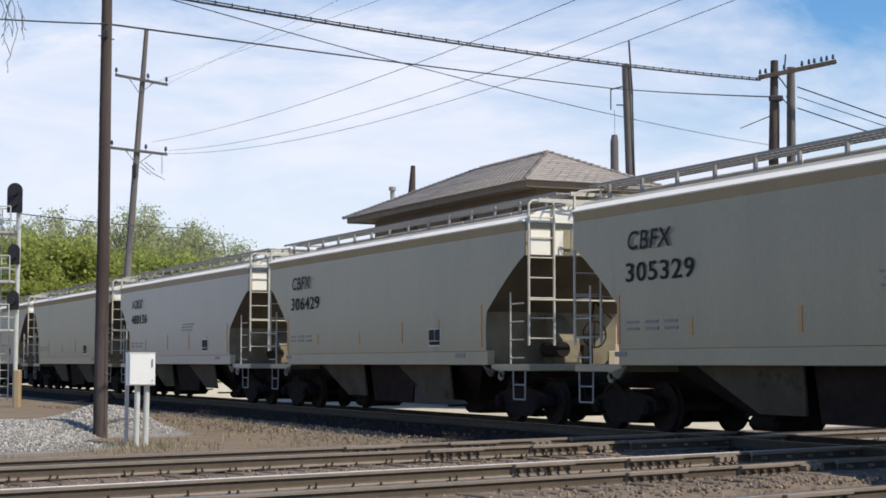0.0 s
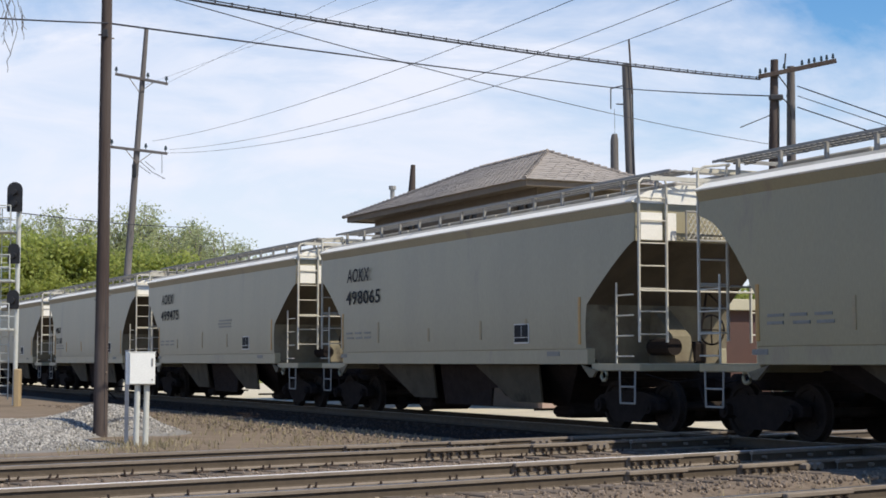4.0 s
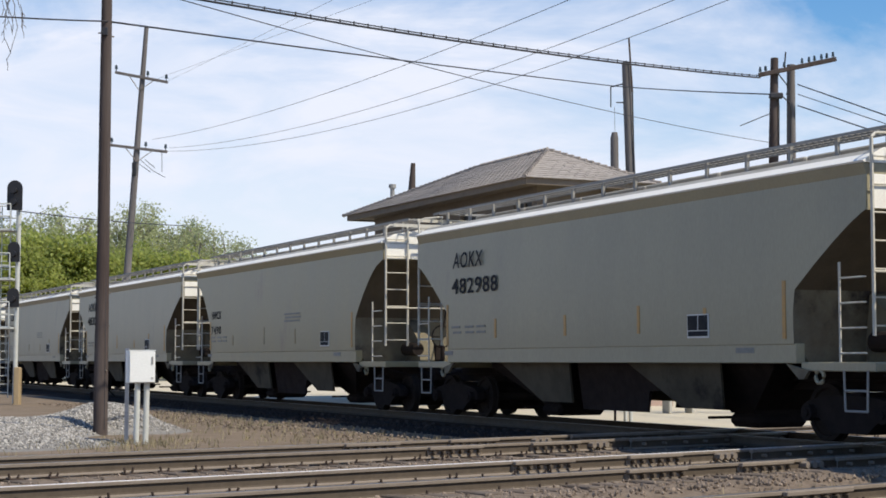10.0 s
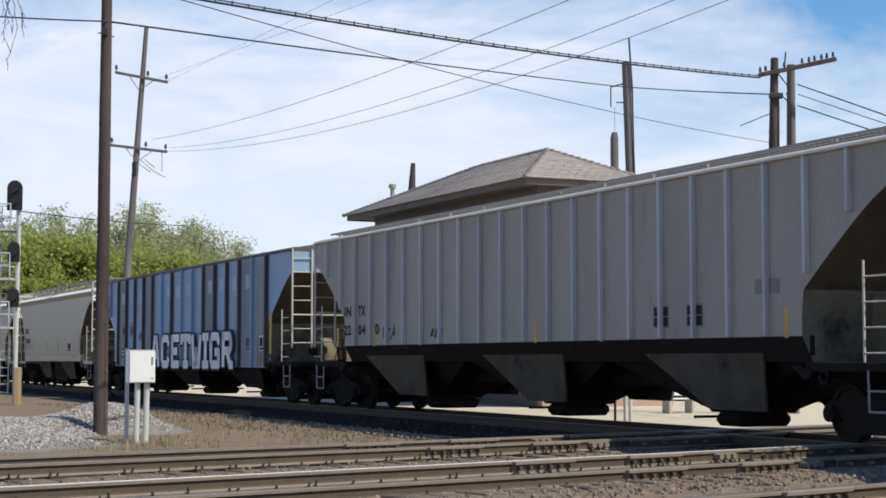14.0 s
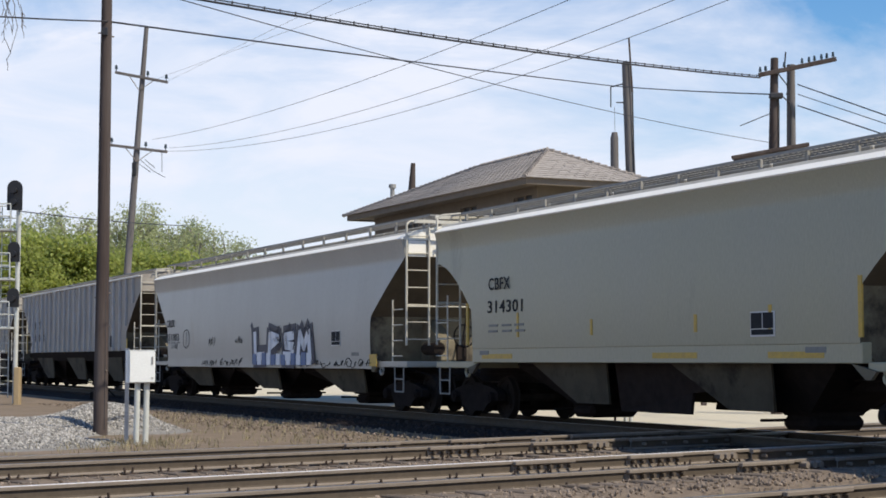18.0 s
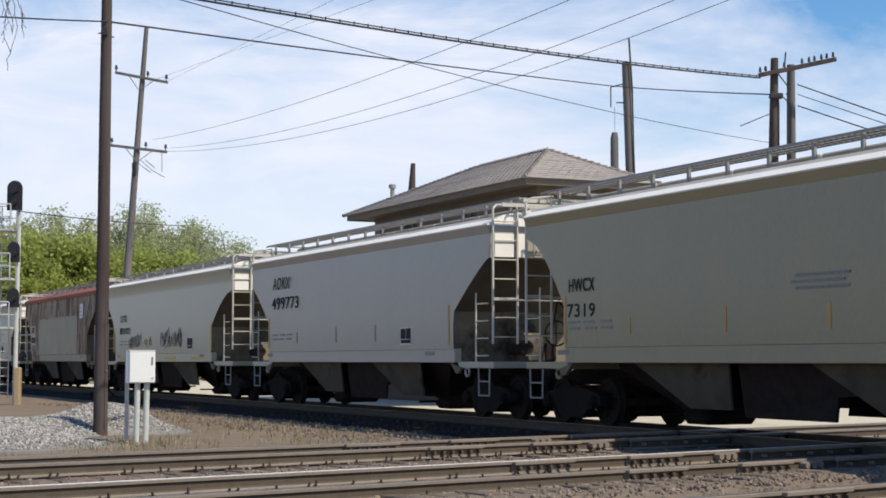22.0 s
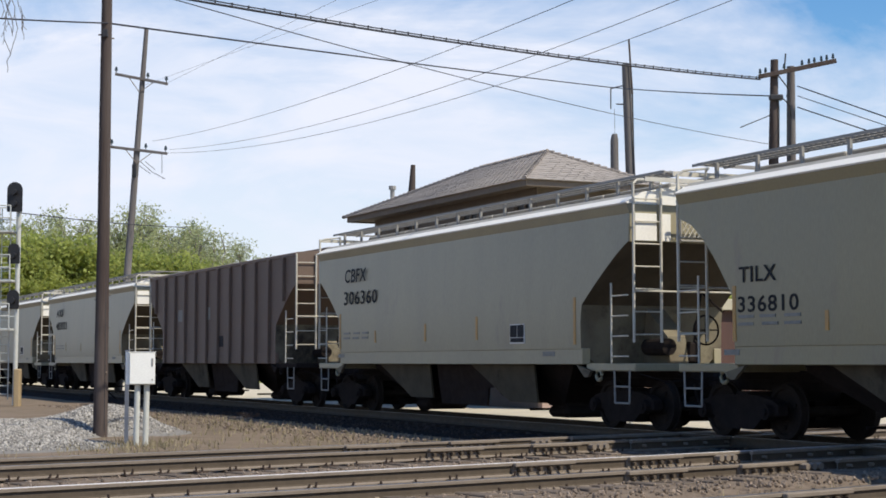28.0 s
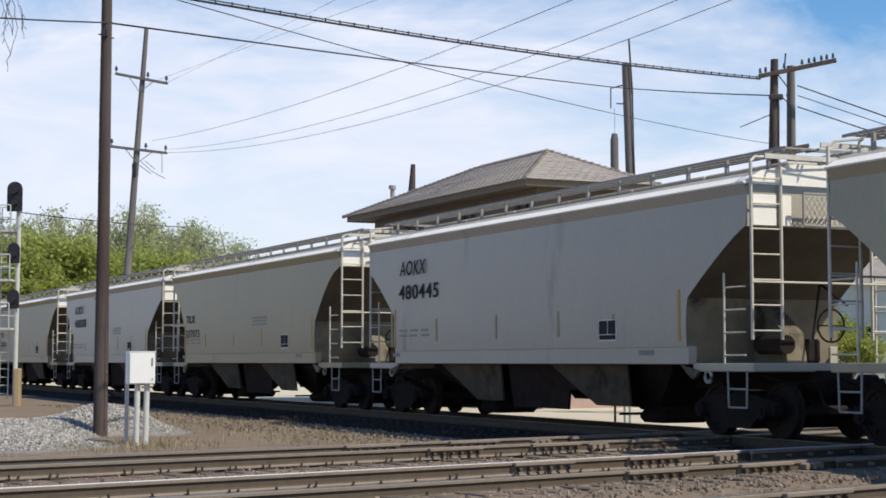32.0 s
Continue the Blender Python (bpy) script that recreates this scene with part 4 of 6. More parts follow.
            bmesh.ops.recalc_face_normals(bm, faces=bm.faces)
            part("shingle_course", bm, M["shingle"], roof)
    for a, b in ((cA, p0), (cB, p1), (cC, p1), (cD, p0), (p0, p1)):
        n = int((b - a).length / 0.24)
        for k in range(n):
            q = a.lerp(b, k / n)
            e = a.lerp(b, (k + 1.1) / n)
            part("ridge_cap", tube(bmesh.new(), q + Vector((0, 0, 0.03)), e + Vector((0, 0, 0.0)), 0.075, 0.05, n=7), M["ridge"], roof)
    st = part("vent_stack", bars([(15.0, 1.8, E + 0.05), (15.0, 1.8, E + 1.25)], r=0.09, n=10), M["steel"], d, "gray metal vent stack")
    part("cap", bars([(15.0, 1.8, E + 1.25), (15.0, 1.8, E + 1.40)], r=0.15, n=10), M["steel"], st)


depot()


# ---- beyond the tracks ----
def beyond():
    bm = bmesh.new()
    # long pale yard between the freight line and the depot
    rows = []
    for k in range(40):
        s = -25 + 200 * k / 39
        rows.append([bm.verts.new(N * (D_TRACK + 3.4 + w + random.uniform(-0.3, 0.3)) + U * s + Vector((0, 0, h))) for w, h in ((0, -0.06), (0.6, 0.055), (7, 0.07), (17.0, 0.055), (17.8, -0.06))])
    for a, b in zip(rows, rows[1:]):
        for i in range(4):
            bm.faces.new((a[i], a[i + 1], b[i + 1], b[i]))
    thing("station_yard", "pale sunlit gravel and concrete yard behind the freight line", "yard", kind="structure", bm=bm, material=M["road"], smooth=50)
    g = bmesh.new()
    rows = []
    for k in range(30):
        s = -40 + 220 * k / 29
        rows.append([g.verts.new(N * (D_TRACK + 20.5 + w) + U * s + Vector((0, 0, h))) for w, h in ((0, -0.06), (1.2, 0.08), (20, 0.14), (60, 0.1), (61, -0.1))])
    for a, b in zip(rows, rows[1:]):
        for i in range(4):
            g.faces.new((a[i], a[i + 1], b[i + 1], b[i]))
    thing("lawn", "sunlit yellow-green spring lawn beyond the yard", "lawn", kind="structure", bm=g, material=M["lawn"])
    # posts, block and a low fence seen under the cars
    for x, y, h in ((4.07, 39.0, 1.2),):
        b = thing("steel_post", "short dark post in the pale yard", "post", at=pose(x, y, 0.02))
        part("post", bars([(0, 0, 0), (0, 0, h)], r=0.03, n=8), M["dark"], b)
    for x in (4.32, 4.44):
        b = thing("steel_post", "short pale gray post, one of a pair, in the yard", "post", at=pose(x, 39.05, 0.02))
        part("post", bars([(0, 0, 0), (0, 0, 1.25)], r=0.045, n=8), M["conduit"], b)
    c = thing("bench", "pale slatted bench standing in the yard", "bench", at=pose(6.7, 46.9, 0.06, 0, 0, 20))
    for x in (-0.36, 0.36):
        part("leg", boxed(x - 0.05, x + 0.05, -0.22, 0.22, 0, 0.40, bevel=0.015), M["concrete"], c)
    for y, z in ((-0.2, 0.40), (-0.07, 0.40), (0.06, 0.40), (0.2, 0.50), (0.24, 0.62)):
        part("slat", boxed(-0.46, 0.46, y - 0.05, y + 0.05, z, z + 0.04 if y < 0.1 else z + 0.09, bevel=0.008), M["clap"], c)
    b = thing("wooden_post", "brown wooden post at the edge of the lawn", "post", at=pose(8.7, 55.0, 0.02))
    part("post", boxed(-0.09, 0.09, -0.09, 0.09, 0, 1.0, bevel=0.02), M["wood"], b)


beyond()


def shed():
    m = Matrix((U, N, (0, 0, 1))).transposed().to_4x4()
    m.translation = Vector((8.9, 60.5, 0))
    d = thing("shed_building", "low red-brown shed with a pale flat roof edge behind the yard", "building", at=m)
    bm = boxed(0.3, 3.1, 0.3, 4.3, -0.1, 3.5)
    part("wall", bm, M["redwall"], d)
    part("roof", boxed(0.0, 3.4, 0.0, 4.6, 3.5, 3.92, bevel=0.02), M["cream"], d, "pale cream roof edge")
    for x in (0.95, 2.35):
        w = part("window", boxed(x - 0.45, x + 0.45, 0.27, 0.31, 1.2, 2.5), M["glass"], d)
        part("frame", boxed(x - 0.52, x + 0.52, 0.25, 0.30, 1.12, 1.2), M["cream"], w)
    h = thing("white_house", "white clapboard house with dark windows beyond the lawn", "building", at=pose(18.2, 62.0, 0, 0, 0, -20))
    wall = part("wall", boxed(-3.2, 3.2, 0, 6, -0.1, 4.6), M["clap"], h)
    for k in range(26):
        part("clapboard", boxed(-3.22, 3.22, -0.02, 0.02, 0.05 + 0.175 * k, 0.05 + 0.175 * k + 0.15, m=None), M["clap"], wall)
    part("roof", loft(bmesh.new(), [[(-3.6, -0.4, 4.55), (3.6, -0.4, 4.55), (3.6, 6.4, 4.55), (-3.6, 6.4, 4.55)], [(-3.6, 2.98, 6.9), (3.6, 2.98, 6.9), (3.6, 3.02, 6.9), (-3.6, 3.02, 6.9)]]), M["shingle"], h)
    for x in (-2.2, 0.0, 2.2):
        w = part("window", boxed(x - 0.4, x + 0.4, -0.06, -0.02, 1.3, 2.9), M["glass"], h)
        fr = bmesh.new()
        for q in (x - 0.44, x, x + 0.44):
            box(fr, q - 0.04, q + 0.04, -0.09, -0.06, 1.26, 2.94)
        part("frame", fr, M["cream"], w)


shed()


# ---- trees ----
def branchy(bm, base, d, length, r, depth, tips, rng):
    """Limbs that fork and taper."""
    end = base + d * length
    tube(bm, base, end, r, r * 0.68, n=6 if depth > 2 else 4, caps=False)
    tips.append((end, depth))
    if depth == 0:
        return
    for _ in range(rng.choice((2, 3)) if depth > 1 else 3):
        turn = Vector((rng.uniform(-1, 1), rng.uniform(-1, 1), rng.uniform(-0.25, 0.6)))
        nd = (d + turn * 0.62).normalized()
        branchy(bm, base + d * length * rng.uniform(0.65, 1.0), nd, length * rng.uniform(0.6, 0.82), r * 0.6, depth - 1, tips, rng)


def tree(name, height, leaves, leaf, material, label, seed, thick=1.0, low=0.0, droop=0.5, bark="bark"):
    rng = random.Random(seed)
    t = new(name)
    tagged(t, label, "tree" if height > 6 else "bush", "trees behind the freight line")
    bm, tips = bmesh.new(), []
    trunk = height * (0.30 - low * 0.2)
    tube(bm, (0, 0, -0.3), (0, 0, trunk), height * 0.018, height * 0.014, n=9, caps=False)
    for k in range(5):
        a = k * 1.257 + rng.uniform(-0.3, 0.3)
        branchy(bm, Vector((0, 0, trunk * rng.uniform(0.55, 1.0))), Vector((math.cos(a) * 0.6, math.sin(a) * 0.6, 1)).normalized(), height * rng.uniform(0.20, 0.27), height * 0.010, 3, tips, rng)
    branchy(bm, Vector((0, 0, trunk)), Vector((0, 0, 1)), height * 0.26, height * 0.012, 3, tips, rng)
    part("trunk", bm, M[bark], t)
    verts, faces = [], []
    fine = [p for p, d in tips if d <= 1]
    for k in range(leaves):
        c = rng.choice(fine) + Vector((rng.gauss(0, 1), rng.gauss(0, 1), rng.gauss(0, 1) * 0.8 - 0.2 * droop)) * (height * 0.042 * thick)
        e = Euler((rng.uniform(-1.2, 1.2), rng.uniform(-1.2, 1.2), rng.uniform(0, 6.3))).to_matrix()
        s = leaf * rng.uniform(0.5, 1.25)
        i = len(verts)
        verts += [c + e @ Vector(v) * s for v in ((-0.5, 0, 0), (0, -0.32, 0.08), (0.5, 0, 0), (0, 0.32, 0.08))]
        faces.append((i, i + 1, i + 2, i + 3))
    me = bpy.data.meshes.new("crown")
    me.from_pydata(verts, [], faces)
    me.materials.append(M[material])
    part("crown", me, None, t)
    return t


def woods():
    kinds = [tree("tree", 16.5, 7500, 0.24, "leafpale", "tall spring tree with thin pale budding leaves", 3, 0.7, bark="palebark"),
             tree("tree", 15.5, 7500, 0.24, "leafpale", "tall spring tree with bare twigs and sparse pale leaves", 8, 0.75, bark="palebark"),
             tree("tree", 12.0, 13000, 0.32, "leaf", "bright green leafy spring tree", 12, 1.0, 0.6),
             tree("tree", 10.5, 13000, 0.32, "leaf", "dense green leafy shrub tree", 21, 1.2, 0.9)]
    rng = random.Random(5)
    spots = []
    for k in range(19):
        x = -50 + 2.0 * k + rng.uniform(-0.7, 0.7)
        spots.append((kinds[k % 2], x, 142 + rng.uniform(-4, 8), (1.0 if x < -27 else 1.0 - (x + 27) * 0.018) * rng.uniform(0.97, 1.12)))
    for k in range(24):
        x = -46 + 1.4 * k + rng.uniform(-0.6, 0.6)
        spots.append((kinds[2 + k % 2], x, 126 + rng.uniform(-5, 6), rng.uniform(1.02, 1.26) * (1.0 if x < -24 else 1.0 - (x + 24) * 0.020)))
    for src, x, y, s in spots:
        if x > -17.2 + (142 - y) * 0.1:
            continue
        q = copy_thing(src, pose(x, y, 0, 0, 0, rng.uniform(0, 360)))
        q.scale = (s, s, s)
        q.name = "tree"
    for x, y, s in ((10.2, 68, 0.6), (11.6, 68, 0.6), (10.9, 66.5, 0.58), (12.4, 69, 0.6), (14.3, 63.5, 0.44), (14.7, 60, 0.40), (13.2, 70, 0.56), (15.6, 71, 0.6), (9.2, 70, 0.5), (18.5, 80, 0.75), (22, 74, 0.7)):
        q = copy_thing(kinds[3], pose(x, y, 0, 0, 0, rng.uniform(0, 360)))
        q.scale = (s, s, s)
        q.name = "tree"
        q["label"] = "small leafy green tree beyond the lawn"
    for ob in kinds:
        for o in list(ob.children_recursive) + [ob]:
            bpy.data.objects.remove(o)


woods()


def overhead_branch():
    """Bare twigs of a tree beside the standpoint that reach into the view."""
    rng = random.Random(4)
    t = new("bare_tree")
    t.matrix_basis = pose(-7.3, 20.5, 0)
    tagged(t, "leafless tree with thin twigs hanging over the tracks", "tree")
    bm, tips = bmesh.new(), []
    tube(bm, (0, 0, -0.2), (0, 0, 3.2), 0.17, 0.13, n=9)
    tube(bm, (0, 0, 3.2), (0.25, 0.2, 6.2), 0.13, 0.07, n=8)
    part("trunk", bm, M["bark"], t)
    bm = bmesh.new()
    branchy(bm, Vector((0.2, 0.1, 5.6)), Vector((0.95, 0.0, 0.42)).normalized(), 0.9, 0.025, 2, tips, rng)
    branchy(bm, Vector((0.2, 0.1, 5.9)), Vector((0.9, 0.1, 0.5)).normalized(), 0.8, 0.02, 2, tips, rng)
    for k in range(9):
        q = Vector((rng.uniform(1.55, 1.98), rng.uniform(-0.2, 0.2), rng.uniform(5.95, 6.35)))
        for _ in range(rng.choice((4, 6, 8))):
            e = q + Vector((rng.uniform(-0.05, 0.05), rng.uniform(-0.04, 0.04), -rng.uniform(0.06, 0.13)))
            tube(bm, q, e, 0.0045, n=4, caps=False)
            if rng.random() < 0.5:
                tube(bm, e, e + Vector((rng.uniform(-0.06, 0.06), 0, -0.06)), 0.0035, n=4, caps=False)
            q = e
    part("twigs", bm, M["twig"], t)


overhead_branch()


# ---- the train ----
def ladder(parent, xs, ys, z0, z1, rungs, r=0.021, label="white ladder", stiles=(True, True)):
    """Two stiles with rungs between the points (xs[0], ys[0]) and (xs[1], ys[1])."""
    first = part("ladder", bars(*[[(x, y, z0), (x, y, z1)] for (x, y), on in zip(zip(xs, ys), stiles) if on], r=r), M["bars"], parent, label)
    for k in range(rungs):
        z = z0 + (z1 - z0) * (k + 0.35) / rungs
        part("rung", bars([(xs[0], ys[0], z), (xs[1], ys[1], z)], r=0.014), M["bars"], first)
    return first


WHEELSET = None


def wheelset_mesh():
    bm = bmesh.new()
    tube(bm, (0, -1.02, 0), (0, 1.02, 0), 0.085, n=10)
    for s in (-1, 1):
        rings = [(0.69, 0.06), (0.675, 0.30), (0.655, 0.40), (0.66, 0.485), (0.69, 0.485), (0.70, 0.457), (0.80, 0.452), (0.80, 0.38), (0.765, 0.36), (0.745, 0.16), (0.79, 0.14), (0.79, 0.05)]
        loft(bm, [[(r * math.cos(a), s * y, r * math.sin(a)) for a in [math.tau * k / 28 for k in range(28)]] for y, r in rings])
        for k in range(3):
            a = math.tau * k / 3
            box(bm, 0.20, 0.30, -0.02, 0.02, -0.03, 0.03, m=Matrix.Translation((0, s * 0.765, 0)) @ Matrix.Rotation(a, 4, "Y"))
    return place("wheelset", bm, M["wheel"], 30)


def truck(parent, x):
    """Three-piece freight truck: side frames, bolster, springs and two wheelsets."""
    t = new("truck")
    t.parent = parent
    t.matrix_basis = pose(x, 0, 0)
    t["label"] = "dark cast-steel freight truck"
    global WHEELSET
    if WHEELSET is None:
        WHEELSET = {"wheelset": wheelset_mesh()}
        out = [(-1.12, 0.56), (-0.98, 0.64), (-0.55, 0.72), (0.55, 0.72), (0.98, 0.64), (1.12, 0.56), (1.12, 0.40), (0.72, 0.38), (0.42, 0.16), (-0.42, 0.16), (-0.72, 0.38), (-1.12, 0.40)]
        bm = prism(bmesh.new(), out, -0.09, 0.09)
        for k in (-0.889, 0.889):
            tube(bm, (k, -0.20, 0.457), (k, 0.14, 0.457), 0.13, n=12)
            tube(bm, (k, -0.23, 0.457), (k, -0.20, 0.457), 0.07, n=8)
        WHEELSET["frame"] = place("side_frame", bm, M["dark"])
        bm = bmesh.new()
        for k in (-0.2, 0.0, 0.2):
            for z in range(5):
                tube(bm, (k, 0, 0.24 + z * 0.05), (k, 0, 0.265 + z * 0.05), 0.075, n=10)
        WHEELSET["springs"] = place("springs", bm, M["steel"])
        bm = boxed(-0.2, 0.2, -1.0, 1.0, 0.5, 0.78, bevel=0.03)
        box(bm, -0.3, 0.3, -0.92, 0.92, 0.15, 0.28)
        for k in (-1, 1):
            box(bm, min(k * 0.42, k * 0.55), max(k * 0.42, k * 0.55), -0.62, 0.62, 0.30, 0.44)
            box(bm, min(k * 0.2, k * 0.8), max(k * 0.2, k * 0.8), -0.12, 0.12, 0.28, 0.62)
            box(bm, min(k * 0.35, k * 0.45), max(k * 0.35, k * 0.45), -0.5, -0.42, 0.2, 0.7)
        WHEELSET["bolster"] = place("bolster", bm, M["dark"])
    part("bolster", WHEELSET["bolster"], None, t)
    for s in (-1, 1):
        f = part("side_frame", WHEELSET["frame"], None, t)
        f.matrix_basis = pose(0, s * 1.0, 0, 0, 0, 0 if s < 0 else 180)
        sp = part("springs", WHEELSET["springs"], None, t, "coil spring nest")
        sp.matrix_basis = pose(0, s * 1.0, 0)
    for k in (-0.889, 0.889):
        w = part("wheelset", WHEELSET["wheelset"], None, t)
        w.matrix_basis = pose(k, 0, 0.457)
    return t


def grating(x0, x1, y0, y1, z):
    """Running board of open steel grating."""
    bm = bmesh.new()
    for y in (y0, (2 * y0 + y1) / 3, (y0 + 2 * y1) / 3, y1):
        box(bm, x0, x1, y - 0.012, y + 0.012, z - 0.045, z)
    verts, faces = [], []
    n = int((x1 - x0) / 0.075)
    for k in range(n):
        x = x0 + (x1 - x0) * (k + 0.5) / n
        a = -0.05 if k % 2 else 0.05
        i = len(verts)
        verts += [(x + a + w, y0, z - h) for w in (-0.007, 0.007) for h in (0.004, 0.03)] + [(x - a + w, y1, z - h) for w in (-0.007, 0.007) for h in (0.004, 0.03)]
        faces += [[i + j for j in f] for f in ((0, 2, 6, 4), (1, 5, 7, 3), (0, 4, 5, 1), (2, 3, 7, 6))]
    me = bpy.data.meshes.new("grating")
    me.from_pydata(verts, [], faces)
    bm.from_mesh(me)
    bpy.data.meshes.remove(me)
    return bm


def hopper_car(label, paint, roof, length, bays, ribs=0, post=None, eave=4.20, sill=1.22, fascia=True, walkway=True, low_walk=False, cut=1.65, margin=0.3, skirt=True, bend=0.85, endmat="sootshade", sheet="sheet", chord=0.17, plate="shell", shoulder=3.45, span=None, dark_posts=(), lean=0.068):
    """A covered hopper car, x along it, railhead at z = 0, near side at -y. length: over the roof."""
    car = new("hopper_car")
    tagged(car, label, "freight car", "cars of the freight train")
    h = length / 2
    B = M[paint]

    def reach(z):
        """Half length of the body at a height: upright end wall, sloping sheet, then the lower bulkhead."""
        if z >= shoulder:
            return h
        if z >= 2.35:
            return h - cut * ((shoulder - z) / (shoulder - 2.35)) ** bend
        return h - cut - 0.05 * min(1.0, (2.35 - z) / 0.3)

    # body: rectangles lofted from sill to eave
    flat = ribs > 0
    knee = eave - 0.06 - chord      # the side leans out again above this line, up to the roof edge
    zs = [1.24, sill + 0.30, 1.7, 2.0, 2.2, 2.35, 2.45, 2.6, 2.8, 3.0, 3.2, 3.32, 3.40, 3.44, 3.45, 3.6] + ([] if knee < 3.78 else [shoulder if shoulder > 3.6 else 3.68]) + [knee, eave - 0.06]

    def half_width(z):
        if flat:
            return 1.50
        if z > knee:
            return 1.598 - lean + lean * (z - knee) / chord
        return 1.60 - 0.055 * max(0.0, (2.0 - z)) ** 2 - (0.002 + lean) * (max(0.0, z - 2.2) / (knee - 2.2)) ** 1.6

    width = [half_width(z) for z in zs]
    width[0] = 1.30
    rings = []
    for z, w in zip(zs, width):
        x = reach(z)
        rings.append([(-x, -w, z), (x, -w, z), (x, w, z), (-x, w, z)])
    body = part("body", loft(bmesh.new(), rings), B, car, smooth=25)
    # the sloping end sheets are soot brown, with the overhang's shade painted in
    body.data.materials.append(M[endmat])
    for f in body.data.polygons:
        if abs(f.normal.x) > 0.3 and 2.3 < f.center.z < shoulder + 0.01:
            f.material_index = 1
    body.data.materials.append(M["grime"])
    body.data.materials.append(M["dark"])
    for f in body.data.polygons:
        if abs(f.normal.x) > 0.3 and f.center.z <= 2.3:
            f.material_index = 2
        # band under a skirtless side: near black, the recess's shade as colour
        elif not skirt and f.center.z < sill + 0.28:
            f.material_index = 3
    # lower side sill strips
    for s in (-1, 1):
        x = h - cut - 0.02
        if skirt:
            proud = 1.506 if flat else 1.575
            part("side_sill", boxed(-x, x, min(s * 1.40, s * proud), max(s * 1.40, s * proud), sill, sill + 0.31, bevel=0.012), B, car)
        else:
            part("side_sill", boxed(-x, x, min(s * 1.28, s * 1.36), max(s * 1.28, s * 1.36), sill, sill + 0.31, bevel=0.012), M["dark"], car)
    # roof with its pale fascia
    if fascia:
        for s in (-1, 1):
            if roof == "redroof":
                part("top_chord", boxed(-h, h, min(s * 1.54, s * 1.606), max(s * 1.54, s * 1.606), eave - 0.16, eave - 0.05, bevel=0.01), M["redroof"], car)
        prof = [(-1.50, eave - 0.06), (-1.60, eave - 0.055), (-1.615, eave - 0.03), (-1.40, eave + 0.092), (-1.27, eave + 0.165), (-0.55, eave + 0.30), (0.55, eave + 0.30), (1.27, eave + 0.165), (1.40, eave + 0.092), (1.615, eave - 0.03), (1.60, eave - 0.055), (1.50, eave - 0.06)]
    else:
        prof = [(-1.48, eave - 0.07), (-1.535, eave - 0.06), (-1.535, eave + 0.015), (-1.45, eave + 0.05), (-0.6, eave + 0.13), (0.6, eave + 0.13), (1.45, eave + 0.05), (1.535, eave + 0.015), (1.535, eave - 0.06), (1.48, eave - 0.07)]
    if not fascia and low_walk:
        for s in (-1, 1):
            part("top_chord", boxed(-h, h, min(s * 1.52, s * 1.585), max(s * 1.52, s * 1.585), eave - 0.045, eave + 0.012, bevel=0.012), M["roofpale"], car, "white top chord")
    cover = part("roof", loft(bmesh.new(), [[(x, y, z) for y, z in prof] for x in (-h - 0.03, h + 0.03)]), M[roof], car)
    if roof == "roofpale":      # white along the edge alone, the rest a duller gray
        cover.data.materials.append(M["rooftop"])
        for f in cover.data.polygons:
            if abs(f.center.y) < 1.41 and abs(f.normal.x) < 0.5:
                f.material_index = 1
    top = max(z for _, z in prof)
    # hatch covers along the middle
    n = 6
    for k in range(n):
        x0 = -h + 0.5 + (length - 1.0) * k / n
        part("hatch_cover", boxed(x0 + 0.02, x0 + (length - 1.0) / n - 0.02, -0.33, 0.33, top - 0.02, top + 0.13, bevel=0.03), M["rooftop" if fascia else paint], car)
    # running boards on brackets
    if walkway:
        zt = top + (0.14 if low_walk else 0.25)
        for s in (-1, 1):
            y0, y1 = sorted((s * 0.42, s * 0.98))
            rb = part("running_board", grating(-h - 0.25, h + 0.25, y0, y1, zt), M["steel"], car, "galvanized grating walkway")
            count = 14 if s < 0 else 4
            for k in range(count):
                x = -h + 0.25 + (length - 0.5) * k / (count - 1)
                part("bracket", boxed(x - 0.035, x + 0.035, min(s * 0.88, s * 0.93), max(s * 0.88, s * 0.93), eave + 0.14, zt - 0.045), M["steel"], rb)
    # posts of a ribbed side
    first, final = span or (-h + margin, h - margin)
    for k in range(ribs):
        x = first + (final - first) * k / (ribs - 1)
        z0 = 2.0
        for z in (sill + (0.02 if skirt else 0.31), 1.9, 2.35, 2.6, 2.8, 3.0, 3.2, 3.45):
            z0 = z
            if reach(z) - 0.05 > abs(x):
                break
        for s in (-1, 1):
            wide = 0.036 if post == "ribpost" else 0.045
            y0, y1 = sorted((s * 1.49, s * 1.595))
            if k in dark_posts:
                # dark strip for rust streaks and the shade painted beside the post
                seam = 0.05 + 0.09 * ((k * 37) % 10) / 10
                part("rust_seam", boxed(x + 0.05, x + 0.05 + seam, min(s * 1.49, s * 1.512), max(s * 1.49, s * 1.512), z0, eave - 0.08), M["bluepost"], car, "dark seam beside the post, rust and the post's shade in one colour")
            part("side_post", boxed(x - wide, x + wide, y0, y1, z0, eave - 0.06, bevel=0.012), M[post if post and (post != "bluepost" or k in dark_posts) else paint], car)
    # hoppers under the frame
    long = length > 20
    pitch_x = 6.2 if long else (2 * (h - cut) - 2.4) / bays
    run = pitch_x * bays
    for k in range(bays):
        xc = -run / 2 + pitch_x * (k + 0.5)
        a, b = pitch_x * 0.49, 0.55 if long else 0.38
        tz = sill + (0.02 if skirt else 0.1)
